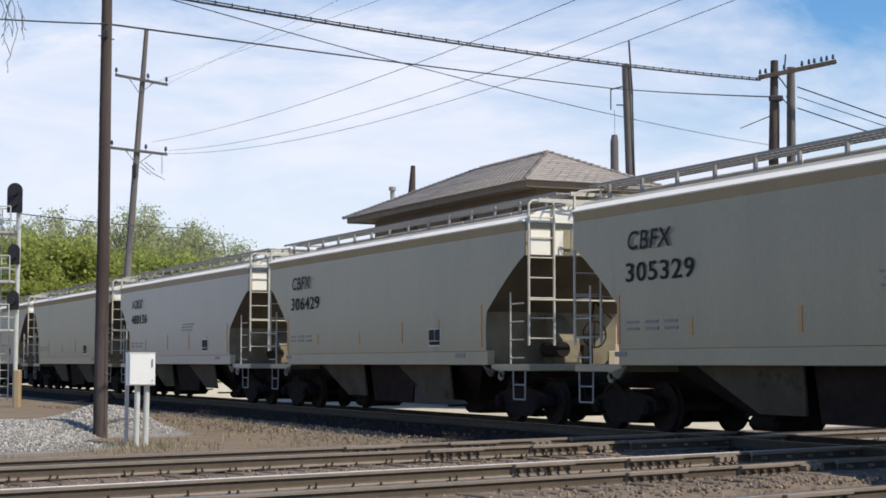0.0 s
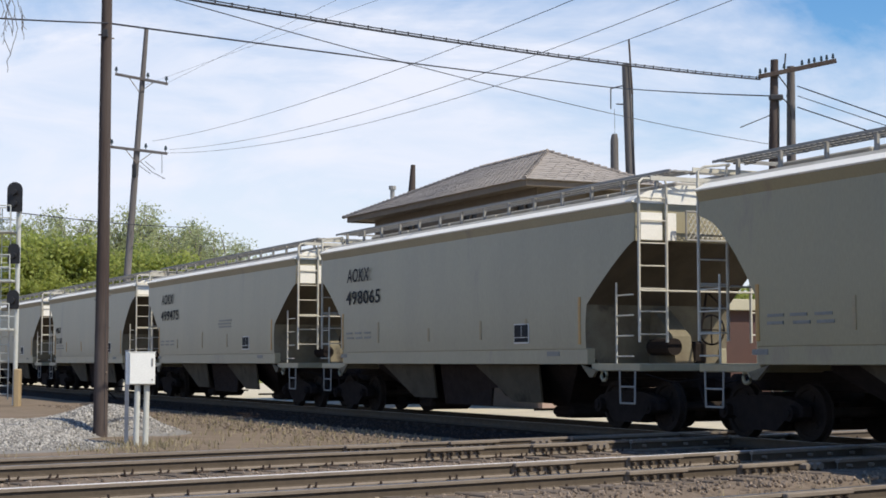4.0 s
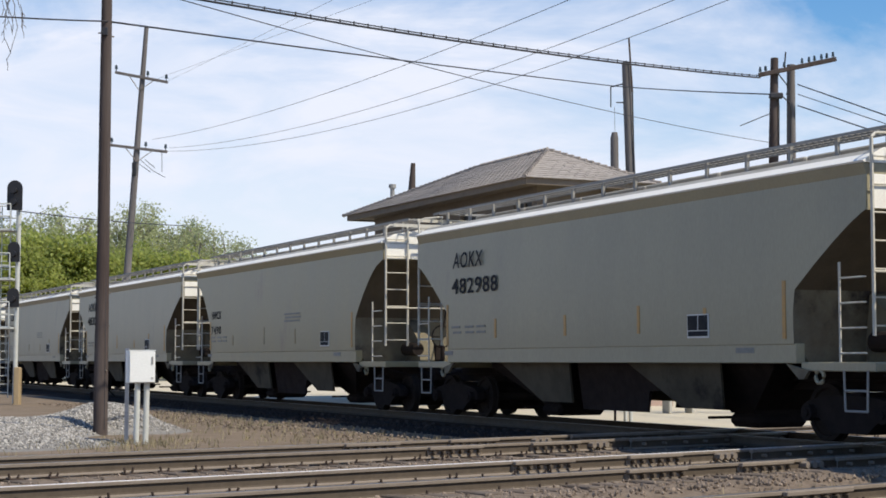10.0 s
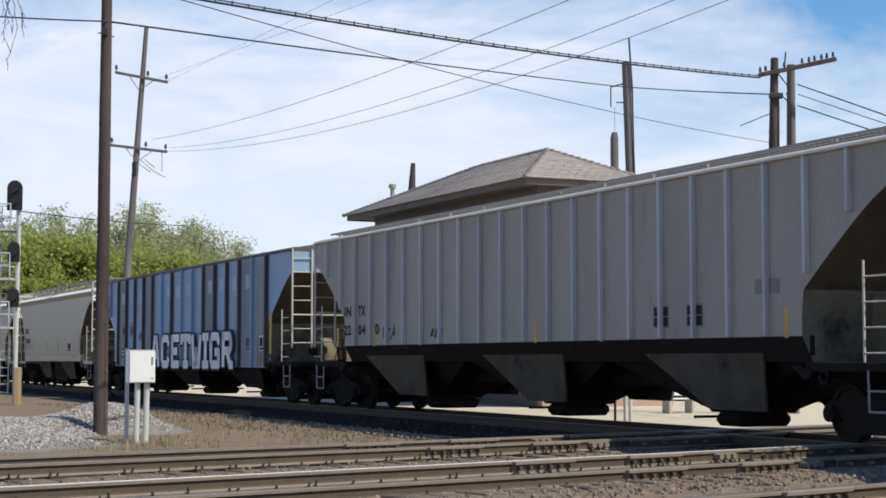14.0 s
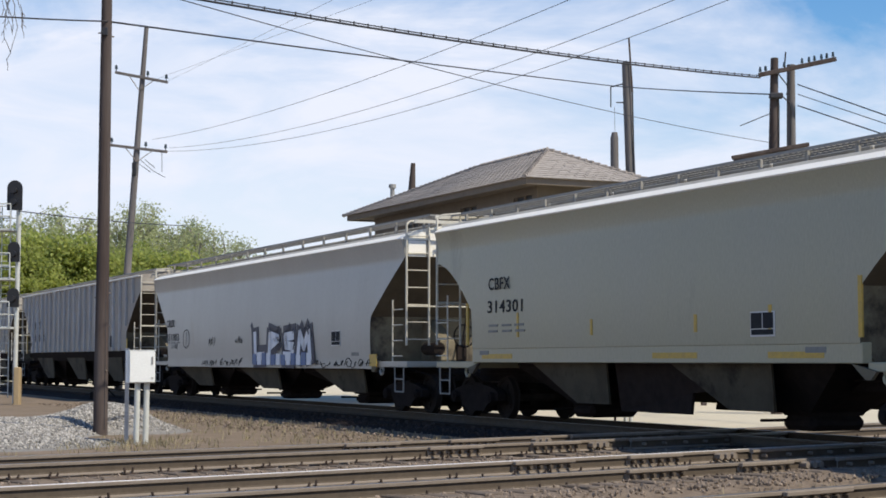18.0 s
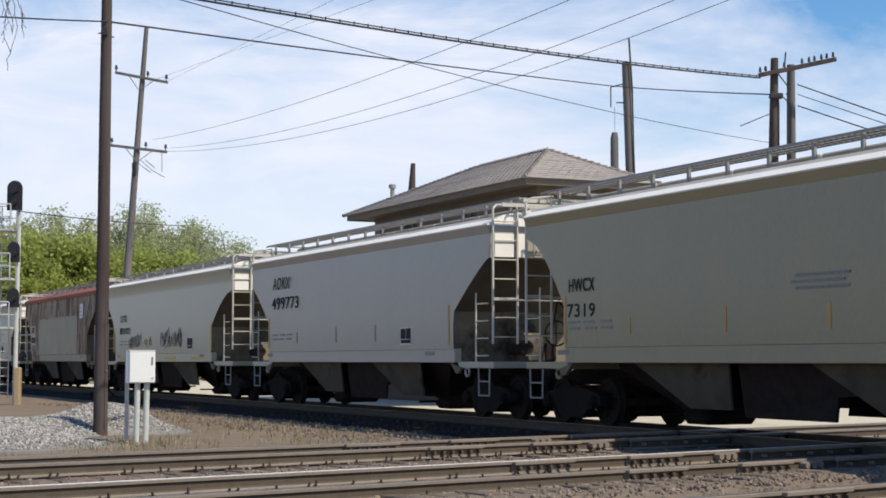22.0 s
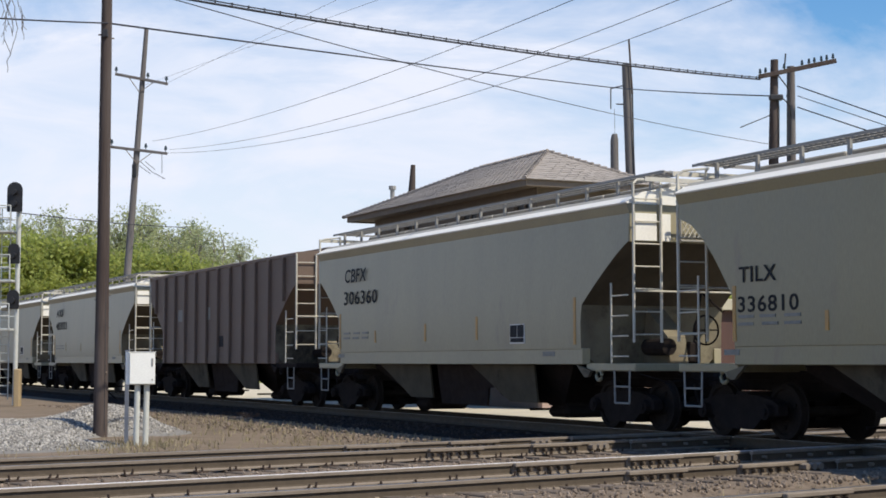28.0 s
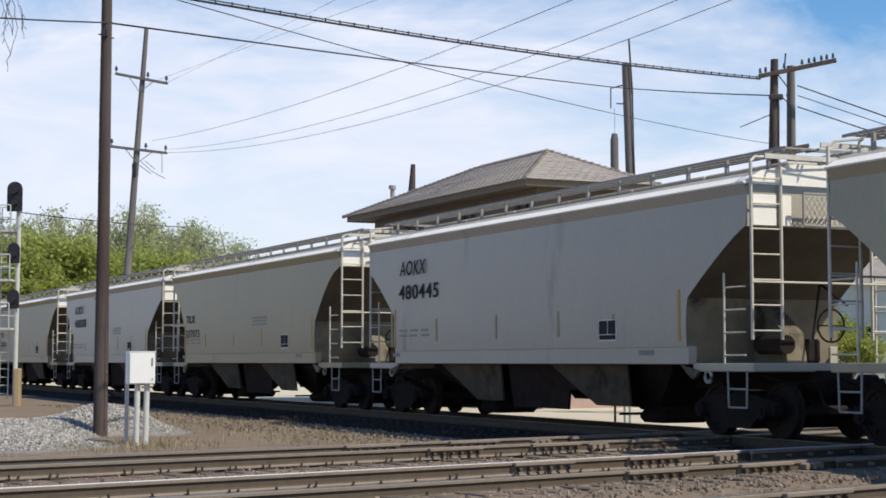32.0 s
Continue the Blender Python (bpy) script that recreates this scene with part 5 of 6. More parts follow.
        rings = ((a, 1.10, tz), (a * 0.98, 1.09, sill - 0.10), (b, 0.56, 0.42), (b, 0.50, 0.36))
        if k == 1 and not long:
            rings = ((1.0, 1.10, tz), (1.0, 1.05, 0.98), (0.5, 0.50, 0.80))
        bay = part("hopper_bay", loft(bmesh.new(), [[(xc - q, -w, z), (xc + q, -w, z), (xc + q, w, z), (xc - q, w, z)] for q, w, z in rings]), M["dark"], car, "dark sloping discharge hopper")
        # outer side sheets reach further out than the sloping floor
        x0 = (-8.6, -1.9, 4.7)[k] if long else (-4.15, 1.0, 1.0)[k]
        wd, lead = (3.7, 2.0) if long else (3.0, 1.65)
        out = [(x0, tz), (x0 + wd, tz), (x0 + wd - 0.12, 0.44), (x0 + lead, 0.44)]
        if k == 1 and not long:
            out = [(-1.1, tz), (0.95, tz), (1.9, 0.74), (1.32, 0.70), (1.25, 0.32), (-1.1, 0.32)]
        for s in (-1, 1):
            sh = bmesh.new()
            # recessed middle sheet: its shade is put into a near-black colour
            deep = 0.16 if k == 1 and not long else 0.0
            lo = [sh.verts.new((x, s * ((1.38 if z > 1 else 1.24) - deep), z)) for x, z in out]
            hi = [sh.verts.new((x, s * ((1.34 if z > 1 else 1.19) - deep), z)) for x, z in out]
            sh.faces.new(lo)
            sh.faces.new(hi[::-1])
            m = len(out)
            for i in range(m):
                sh.faces.new((lo[i], hi[i], hi[(i + 1) % m], lo[(i + 1) % m]))
            bmesh.ops.recalc_face_normals(sh, faces=sh.faces)
            part("side_sheet", sh, M["shadebed" if deep else sheet], bay, "side sheet, dusty brown, coloured shade-dark where it is a recessed middle one")
        if long or k != 1:
            gate = part("outlet_gate", boxed(xc - 0.42, xc + 0.42, -0.55, 0.55, 0.12, 0.37, bevel=0.09), M["dark"], bay)
            part("gate_shaft", bars([(xc - 0.42, -0.95, 0.28), (xc - 0.42, 0.95, 0.28)], r=0.025), M["dark"], gate)
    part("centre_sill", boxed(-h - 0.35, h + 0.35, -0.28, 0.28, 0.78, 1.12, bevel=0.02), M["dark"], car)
    # ends
    for s in (-1, 1):
        x0, x1 = sorted((s * (h - cut), s * (h + 0.10)))
        part("end_platform", boxed(x0, x1, -1.50, 1.50, 1.10, 1.24, bevel=0.015), B if fascia else M["dark"], car)
        lug = [(s * (h - cut + 0.42) + 0.10 * math.cos(a), -1.47, 1.02 + 0.10 * math.sin(a)) for a in [math.tau * k / 10 for k in range(11)]]
        part("jacking_lug", cable(lug, 0.032, 6), B if fascia else M["dark"], car)
        part("corner_bracket", prism(bmesh.new(), [(s * (h - cut - 0.30), 1.22), (s * (h - cut + 0.26), 1.10), (s * (h - cut + 0.14), 0.98), (s * (h - cut + 0.02), 0.98)], -1.56, -1.50), M["grime"] if fascia else M["dark"], car)
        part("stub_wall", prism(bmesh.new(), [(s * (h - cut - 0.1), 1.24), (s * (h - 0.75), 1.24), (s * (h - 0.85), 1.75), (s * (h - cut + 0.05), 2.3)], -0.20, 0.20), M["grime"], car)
        # ladders at both corners
        for y in (-1.50, 1.50):
            lad = ladder(car, (s * (h + 0.08), s * (h + 0.08)), (y, y * 0.61), 1.62, eave + (0.30 if fascia else 0.0), 7, r=0.03, label="white ladder" if fascia else "painted ladder")
            if fascia:
              part("grab_rail", bars([(s * (h + 0.08), y, eave + 0.30), (s * (h + 0.04), y * 0.93, eave + 0.38), (s * (h - 0.12), y * 0.66, eave + 0.42)], [(s * (h + 0.08), y * 0.61, eave + 0.30), (s * (h + 0.05), y * 0.62, eave + 0.40), (s * (h - 0.12), y * 0.66, eave + 0.42)], r=0.022), M["bars"], lad)
            ladder(car, (s * (h - 0.62), s * (h - 0.02)), (y * 1.04, y * 1.04), 1.24, 2.72, 4, stiles=(True, False))
            step = part("sill_step", bars([(s * (h - 0.62), y, 1.12), (s * (h - 0.60), y, 0.52), (s * (h - 0.10), y, 0.52), (s * (h - 0.08), y, 1.12)], [(s * (h - 0.61), y, 0.82), (s * (h - 0.09), y, 0.82)], r=0.018), M["steel"], car)
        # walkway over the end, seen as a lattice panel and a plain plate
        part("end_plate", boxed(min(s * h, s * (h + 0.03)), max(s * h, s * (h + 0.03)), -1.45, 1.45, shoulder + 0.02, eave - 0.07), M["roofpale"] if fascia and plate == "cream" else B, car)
        if fascia:
            cross = part("crossover_board", grating(min(s * h, s * (h + 0.36)), max(s * h, s * (h + 0.36)), -1.0, 1.0, top + (0.13 if low_walk else 0.24)), M["steel"], car, "grating walkway across the end")
            part("edge_angle", boxed(min(s * (h + 0.34), s * (h + 0.37)), max(s * (h + 0.34), s * (h + 0.37)), -1.42, 1.0, top + 0.02, top + 0.10), M["bars"], cross)
            if plate != "cream":
                for y0, y1 in ((-1.44, -0.98), (-0.90, -0.68)):
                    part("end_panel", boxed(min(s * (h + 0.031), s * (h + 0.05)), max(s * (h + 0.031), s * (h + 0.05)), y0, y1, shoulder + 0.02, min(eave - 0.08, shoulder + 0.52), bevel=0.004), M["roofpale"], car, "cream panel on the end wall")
            lat = bmesh.new()
            for k in range(8):
                y = -0.58 + 0.1 * k
                for q in (0.1, -0.1):
                    for z in range(3):
                        tube(lat, (s * (h + 0.30), y + (0.1 if q < 0 else 0), shoulder + 0.05 + 0.15 * z), (s * (h + 0.30), y + q + (0.1 if q < 0 else 0), shoulder + 0.20 + 0.15 * z), 0.011, n=4)
            step = part("lattice_step", lat, M["bars"], car, "white lattice crossover step")
            fr = bars([(s * (h + 0.30), -0.63, shoulder + 0.02), (s * (h + 0.30), 0.28, shoulder + 0.02), (s * (h + 0.30), 0.28, shoulder + 0.54), (s * (h + 0.30), -0.63, shoulder + 0.54), (s * (h + 0.30), -0.63, shoulder + 0.02)], r=0.02)
            part("step_frame", fr, M["steel"], step)
        part("cross_rail", bars([(s * (h + 0.1), -1.5, 2.55), (s * (h + 0.1), 1.5, 2.55)], r=0.018), M["bars"], car)
        # drawbar
        x0, x1 = s * (h + 0.3), s * (h + 1.02)
        cp = part("coupler", boxed(min(x0, x1), max(x0, x1), -0.09, 0.09, 0.82, 0.99, bevel=0.02), M["dark"], car)
        part("knuckle", boxed(min(x1, x1 + s * 0.02) - 0.12, max(x1, x1 + s * 0.02) + 0.10, -0.14, 0.14, 0.74, 1.06, bevel=0.05), M["dark"], cp)
        part("air_hose", bars([(s * (h + 0.25), -0.35, 0.85), (s * (h + 0.45), -0.38, 0.55), (s * (h + 0.75), -0.30, 0.45), (s * (h + 1.0), -0.15, 0.55)], r=0.025), M["dark"], car)
        part("uncoupling_lever", bars([(s * (h + 0.2), -1.45, 1.05), (s * (h + 0.22), -0.9, 0.9), (s * (h + 0.6), -0.1, 1.0)], r=0.013), M["dark"], car)
        truck(car, s * (h - 1.05))
    # brake gear on the trailing end
    bw = bmesh.new()
    for k in range(20):
        a, b = math.tau * k / 20, math.tau * (k + 1) / 20
        tube(bw, (h + 0.22, -0.05 + 0.27 * math.cos(a), 1.85 + 0.27 * math.sin(a)), (h + 0.22, -0.05 + 0.27 * math.cos(b), 1.85 + 0.27 * math.sin(b)), 0.018, n=5)
    for k in range(4):
        a = math.tau * k / 4
        tube(bw, (h + 0.20, -0.05, 1.85), (h + 0.22, -0.05 + 0.27 * math.cos(a), 1.85 + 0.27 * math.sin(a)), 0.014, n=5)
    part("brake_wheel", bw, M["dark"], car, "spoked hand-brake wheel")
    tank = bmesh.new()
    tube(tank, (h - 1.3, -0.35, 1.55), (h - 0.55, -0.35, 1.55), 0.16, n=14)
    part("air_reservoir", tank, M["dark"], car)
    part("brake_valve", boxed(h - 1.1, h - 0.75, 0.2, 0.5, 1.24, 1.65, bevel=0.04), M["dark"], car)
    part("brake_pipe", bars([(-h, -0.45, 0.95), (h, -0.45, 0.95)], [(h - 0.8, 0.3, 1.3), (h - 0.9, 0.6, 2.6), (h - 0.05, 0.5, 2.2)], r=0.022), M["dark"], car)
    return car


GLYPH = {}


def glyph(text, height, material, shear, spacing, offset):
    key = (text, height, material, shear, spacing, offset)
    if key not in GLYPH:
        me = lettering(text, height, M[material], shear, spacing=spacing, offset=offset)
        GLYPH[key] = (me, max(v.co.x for v in me.vertices))
    return GLYPH[key]


def mark(car, text, x, z, height, material="letter", shear=0.0, spacing=1.1, width=0.0, name="painted_character", y=-1.612, offset=0.005):
    """Painted characters on the near side, one by one; width: of the whole word, in metres."""
    wide = glyph(text, height, material, shear, spacing, offset)[1]
    k = width / wide if width else 1.0
    for i, ch in enumerate(text):
        me, right = glyph(ch, height, material, shear, spacing, offset)
        ob = part(name, me, None, car)
        ob.matrix_basis = pose(x + (glyph(text[:i + 1], height, material, shear, spacing, offset)[1] - right) * k, y, z) @ Matrix.Diagonal((k, 1, 1, 1))


def dash(car, name, x, z, w, h, material, y=-1.612, label=""):
    key = (name, w, h, material)
    if key not in DASH:
        DASH[key] = place(name, boxed(-w / 2, w / 2, -0.004, 0.03, 0, h), M[material])
    ob = part(name, DASH[key], None, car, label)
    ob.matrix_basis = pose(x, y, z)
    return ob


DASH = {}


def dress(car, h, z_mark=3.30, top="", bottom="", shear=0.15, y=-1.606, stripes=True, placard=True, stripe="orange", seed=0):
    """Reporting marks, data blocks, reflective stripes and the consolidated plate of the near side."""
    rng = random.Random(seed)
    big = z_mark > 2.9
    size, step = (0.35, 0.57) if big else (0.26, 0.48)
    x = -h + (1.95 if big else 1.80 if stripe == "orange" else 2.35 if h < 8.2 else 2.7)
    if top:
        mark(car, top, x + 0.06, z_mark, size, shear=shear, y=y, width=(0.375 if big else 0.25) * len(top))
    if bottom:
        mark(car, bottom, x, z_mark - step, size, shear=0.0, y=y, width=(0.375 if big else 0.27) * len(bottom))
    for k in range(3):
        for z in (1.97, 1.85):
            dash(car, "data_line", x + 0.25 + k * 0.62 + rng.uniform(-0.05, 0.05), z, 0.42, 0.05, "faint", y=y)
    dash(car, "data_line", x - 0.2, 1.38, 0.42, 0.09, "faint", y=-1.58)
    dash(car, "data_line", h - 3.0, 1.38, 0.50, 0.09, "faint", y=-1.58)
    if rng.random() < 0.25:
        for z in (2.55, 2.45, 2.35):
            dash(car, "data_line", 1.6 + rng.uniform(-0.1, 0.1), z, 1.3, 0.045, "faint", y=y)
    if placard:
        p = dash(car, "placard", h - (3.85 if z_mark == 2.58 else 4.1 if z_mark == 2.55 else 4.3), 1.64, 0.64, 0.40, "plate", y=y, label="small white-bordered plate with black data blocks")
        for dx, dz, w, q in ((-0.155, 0.13, 0.29, 0.25), (0.155, 0.13, 0.27, 0.25), (0.0, 0.03, 0.58, 0.085)):
            dash(p, "data_block", dx, dz, w, q, "letter", y=-0.006)
    if stripes:
        dusty = rng.random() < 0.6
        for i, sx in enumerate((-h + 1.72, -h + 4.1, -h + 7.1, h - 6.2, h - 4.1, h - 1.92)):
            tall = 0.9 if i in (0, 5) else rng.choice((0.3, 0.4, 0.5))
            dash(car, "reflector", sx, 1.60 if i in (0, 5) else 1.74, 0.085, tall, stripe if i in (0, 5) or stripe == "yellow" or not dusty else "stripe_dim", y=y)


# ---- who runs in the train: type, when its trailing end passes, marks ----
def smooth(paint, roof="roofpale", **k):
    return hopper_car(k.pop("label"), paint, roof, 16.0, 3, **k)


TEMPLATES = {
    "gray": smooth("gray", label="gray smooth-sided three-bay covered hopper car with pale roof edge"),
    "tan": smooth("tan", label="warm gray smooth-sided covered hopper car, dusty, with pale roof edge", bend=0.62, plate="cream", shoulder=3.74),
    "round": smooth("gray", label="gray smooth-sided covered hopper car with round-cut ends", bend=0.62, plate="cream", shoulder=3.74),
    "cool": smooth("cool", label="cool light gray smooth-sided covered hopper car with pale roof edge"),
    "slate": smooth("slate", label="slate gray smooth-sided covered hopper car with pale roof edge"),
    "green": hopper_car("pale green-gray rounded covered hopper car with low running boards", "green", "roofpale", 16.8, 3, low_walk=True, cut=1.9, bend=0.6, chord=0.36, lean=0.095),
    "rusty": smooth("rusty", "redroof", label="rust-streaked gray covered hopper car with an oxide red roof", low_walk=True, cut=1.9, bend=0.6),
    "brown": hopper_car("oxide brown ribbed covered hopper car", "brown", "brown", 15.7, 3, ribs=12, margin=0.9, fascia=False, eave=4.31, walkway=False, endmat="brown"),
    "blue": hopper_car("faded blue ribbed long hopper car, rusty and spray-painted", "blue", "bluepost", 22.9, 3, ribs=16, post="bluepost", fascia=False, eave=4.42, walkway=False, sill=1.05, sheet="dark", shoulder=3.75, cut=2.0, span=(-10.0, 9.33), dark_posts=(1, 2, 3, 4, 5, 7, 10, 11, 12, 13, 15)),
    "ribgray": hopper_car("dull gray ribbed long covered hopper car", "ribgray", "ribgray", 23.5, 3, ribs=22, span=(-10.83, 10.80), post="ribpost", fascia=False, eave=4.46, low_walk=True, sill=1.34, skirt=False, shoulder=3.85, cut=2.1),
    "white": hopper_car("weathered white long smooth-sided covered hopper car with spray-painted lettering", "white", "roofpale", 22.7, 3, cut=1.92, sill=1.05, bend=0.95, chord=0.40, shoulder=3.72, lean=0.10),
}
HALF = {"green": 8.4, "brown": 7.85, "blue": 11.45, "ribgray": 11.75, "white": 11.35}

# kind, time of the trailing corner, upper and lower marks, slant, height of the marks
TRAIN = [
    ("tan", -6.36, "", "", 0.15, 3.30), ("tan", -5.30, "", "", 0.15, 3.30), ("tan", -4.26, "", "", 0.15, 3.30),
    ("cool", -3.222, "AOKX", "480136", 0.15, 3.30), ("gray", -2.159, "CBFX", "306429", 0.15, 3.30), ("gray", -1.097, "CBFX", "305329", 0.15, 3.30),
    ("round", -0.034, "MHLX", "12100", 0.0, 2.58), ("gray", 1.029, "AOKX", "499475", 0.15, 3.30), ("gray", 2.091, "AOKX", "498065", 0.15, 3.30),
    ("tan", 3.154, "", "", 0.15, 3.30), ("slate", 4.217, "AOKX", "497182", 0.15, 3.30), ("gray", 5.280, "CBFX", "306308", 0.15, 3.30),
    ("gray", 6.342, "AOKX", "483062", 0.15, 3.30), ("tan", 7.400, "HWCX", "7490", 0.0, 2.58), ("gray", 8.468, "AOKX", "482988", 0.15, 3.30),
    ("round", 9.530, "MHLX", "12060", 0.0, 2.58), ("blue", 11.0, "", "", 0.0, 3.0), ("ribgray", 12.50, "", "", 0.0, 3.0), ("ribgray", 14.005, "", "", 0.0, 3.0),
    ("white", 15.475, "CRUX", "251003", 0.0, 2.42), ("green", 16.575, "CBFX", "314301", 0.0, 2.75), ("rusty", 17.617, "", "", 0.0, 2.62),
    ("green", 18.675, "CITX", "801021", 0.0, 2.75), ("cool", 19.745, "AOKX", "499773", 0.15, 3.30), ("tan", 20.785, "HWCX", "7319", 0.0, 2.58),
    ("tan", 21.842, "TILX", "336937", 0.0, 2.55), ("gray", 22.90, "HWCX", "8693", 0.15, 3.30), ("gray", 23.96, "AOKX", "483021", 0.15, 3.30),
    ("brown", 25.02, "", "", 0.0, 3.0), ("gray", 26.08, "CBFX", "306360", 0.15, 3.30), ("tan", 27.117, "TILX", "336810", 0.0, 2.55),
    ("cool", 28.19, "AOKX", "480208", 0.15, 3.30), ("tan", 29.226, "TILX", "337073", 0.0, 2.55), ("cool", 30.293, "AOKX", "480445", 0.15, 3.30),
    ("gray", 31.36, "AOKX", "", 0.15, 3.30),
]
BACK = 15.44 * math.tan(PSI)


def car_place(t, t0, half):
    """Where the middle of a car stands at t."""
    s = SPEED * (t - t0) - BACK + half
    m = TRAIN_TURN.copy()
    m.translation = N * D_TRACK + U * s + Vector((0, 0, RAIL))
    return m


CARS = []
for i, (kind, t0, top, bottom, shear, z) in enumerate(TRAIN):
    half = HALF.get(kind, 8.0) + 0.05
    ob = copy_thing(TEMPLATES[kind], car_place(0, t0, half))
    ob.name = "hopper_car"
    CARS.append((ob, t0, half))
    if kind in ("gray", "slate", "round", "tan", "cool", "green", "rusty", "white"):
        dress(ob, half - 0.05, placard=kind != "rusty", stripes=kind not in ("rusty", "white"), top=top, bottom=bottom, shear=shear, z_mark=z, seed=i, stripe="yellow" if kind in ("green", "rusty") else "orange")


def stroke(bm, pts, wide, y=0.0, thick=0.003):
    """A flat ribbon through points in x and z."""
    for p, q in zip(pts, pts[1:]):
        d = q - p
        if d.length < 1e-4:
            continue
        m = Matrix.Translation((p + q) / 2) @ Matrix.Rotation(-math.atan2(d.z, d.x), 4, "Y")
        box(bm, -d.length / 2 - wide * 0.3, d.length / 2 + wide * 0.3, y - thick, y + thick, -wide / 2, wide / 2, m=m)


def scribble(car, x0, x1, z0, z1, strokes, material, seed, y=-1.612, wide=0.035):
    """A row of quick slanted spray-can strokes that spell nothing."""
    rng = random.Random(seed)
    bm = bmesh.new()
    step, tall = (x1 - x0) / strokes, z1 - z0
    for k in range(strokes):
        cx = x0 + step * k

        def spot(a, b):
            return Vector((cx + step * (a + 0.22 * b), 0, z0 + tall * b))

        size = rng.uniform(0.6, 1.0)
        ends = [spot(rng.uniform(-0.15, 0.35), rng.uniform(0, 0.15))]
        for i in range(rng.choice((2, 3, 3, 4))):
            ends.append(spot(rng.uniform(-0.1, 1.1), size * (rng.uniform(0.7, 1.0) if i % 2 == 0 else rng.uniform(-0.05, 0.4))))
        path = []
        for a, b in zip(ends, ends[1:]):
            bow = Vector((b.z - a.z, 0, a.x - b.x)) * rng.uniform(-0.28, 0.28)
            path += [a.lerp(b, t) + bow * (4 * t * (1 - t)) for t in (0.0, 0.25, 0.5, 0.75)]
        stroke(bm, path + [ends[-1]], wide * rng.uniform(0.8, 1.3))
        if rng.random() < 0.45:
            a = spot(rng.uniform(0, 0.3), size * rng.uniform(0.35, 0.65))
            stroke(bm, [a, a + Vector((step * rng.uniform(0.5, 0.9), 0, tall * rng.uniform(-0.12, 0.12)))], wide)
    ob = part("spray_paint_tag", bm, M[material], car, "illegible dark spray-paint scribble")
    ob.matrix_basis = pose(0, y, 0)
    ob["kind"] = "stuff"


def block_piece(car, x0, x1, z0, z1, y):
    """A row of fat outlined shapes, pale on dark blue, that spell nothing, with short bars along their feet."""
    rng = random.Random(23)
    n = 4
    for k in range(n):
        w = (x1 - x0) / n
        xc = x0 + w * k
        q = [Vector((xc + w * a, 0, z0 + (z1 - z0) * b)) for a, b in
             (((0.15, 0.95), (0.2, 0.1), (0.8, 0.12)), ((0.2, 0.05), (0.25, 0.9), (0.8, 0.75), (0.3, 0.5)), ((0.8, 0.85), (0.3, 0.8), (0.35, 0.5), (0.8, 0.45), (0.7, 0.1), (0.2, 0.12)), ((0.12, 0.05), (0.25, 0.9), (0.5, 0.45), (0.78, 0.95), (0.88, 0.05)))[k]]
        bm = bmesh.new()
        stroke(bm, q, 0.66, 0.0)
        stroke(bm, [q[0] + Vector((-0.2, 0, 0.1)), q[0] + Vector((-0.35, 0, 0.28))], 0.16)
        dark = part("spray_paint_shape", bm, M["graf_dark"], car, "dark blue spray-paint outline")
        dark.matrix_basis = pose(0, y - 0.003 * (k % 2), 0)
        bm = bmesh.new()
        stroke(bm, q, 0.25, -0.009)
        part("spray_paint_stroke", bm, M["graf_white"], dark, "pale block stroke")
        for _ in range(3):
            p = q[rng.randrange(len(q))] + Vector((rng.uniform(-0.1, 0.1), 0, rng.uniform(-0.1, 0.1)))
            bm = bmesh.new()
            stroke(bm, [p, p + Vector((rng.uniform(-0.1, 0.1), 0, rng.uniform(0.05, 0.14)))], 0.07, -0.015)
            part("spray_paint_fleck", bm, M["graf_dark"], dark)
        for i in range(3):
            x = xc + w * (i + 0.5) / 3
            panel(dark, x - w * 0.15, x + w * 0.12, z0 - 0.16, z0 + rng.uniform(0.12, 0.2), "graf_white" if (i + k) % 2 else "graf_blue", "spray_paint_bar", y=-0.017)


SLAB = {  # strokes of slab letters in a box one wide and one tall
    "A": (((0.10, 0.0), (0.38, 1.0), (0.62, 1.0), (0.90, 0.0)), ((0.25, 0.36), (0.75, 0.36))),
    "C": (((0.90, 0.80), (0.78, 1.0), (0.22, 1.0), (0.10, 0.84), (0.10, 0.16), (0.22, 0.0), (0.78, 0.0), (0.90, 0.20)),),
    "E": (((0.90, 1.0), (0.14, 1.0), (0.14, 0.0), (0.90, 0.0)), ((0.14, 0.5), (0.72, 0.5))),
    "T": (((0.02, 0.84), (0.02, 1.0), (0.98, 1.0), (0.98, 0.84)), ((0.5, 1.0), (0.5, 0.0)), ((0.28, 0.0), (0.72, 0.0))),
    "W": (((0.06, 1.0), (0.20, 0.0), (0.42, 0.0), (0.50, 0.55), (0.58, 0.0), (0.80, 0.0), (0.94, 1.0)),),
    "I": (((0.10, 1.0), (0.90, 1.0)), ((0.5, 1.0), (0.5, 0.0)), ((0.10, 0.0), (0.90, 0.0))),
    "G": (((0.90, 0.80), (0.78, 1.0), (0.22, 1.0), (0.10, 0.84), (0.10, 0.16), (0.22, 0.0), (0.90, 0.0), (0.90, 0.45), (0.58, 0.45)),),
    "R": (((0.12, 0.0), (0.12, 1.0), (0.74, 1.0), (0.88, 0.86), (0.88, 0.62), (0.74, 0.48), (0.12, 0.48)), ((0.52, 0.48), (0.80, 0.0), (1.02, 0.0))),
}


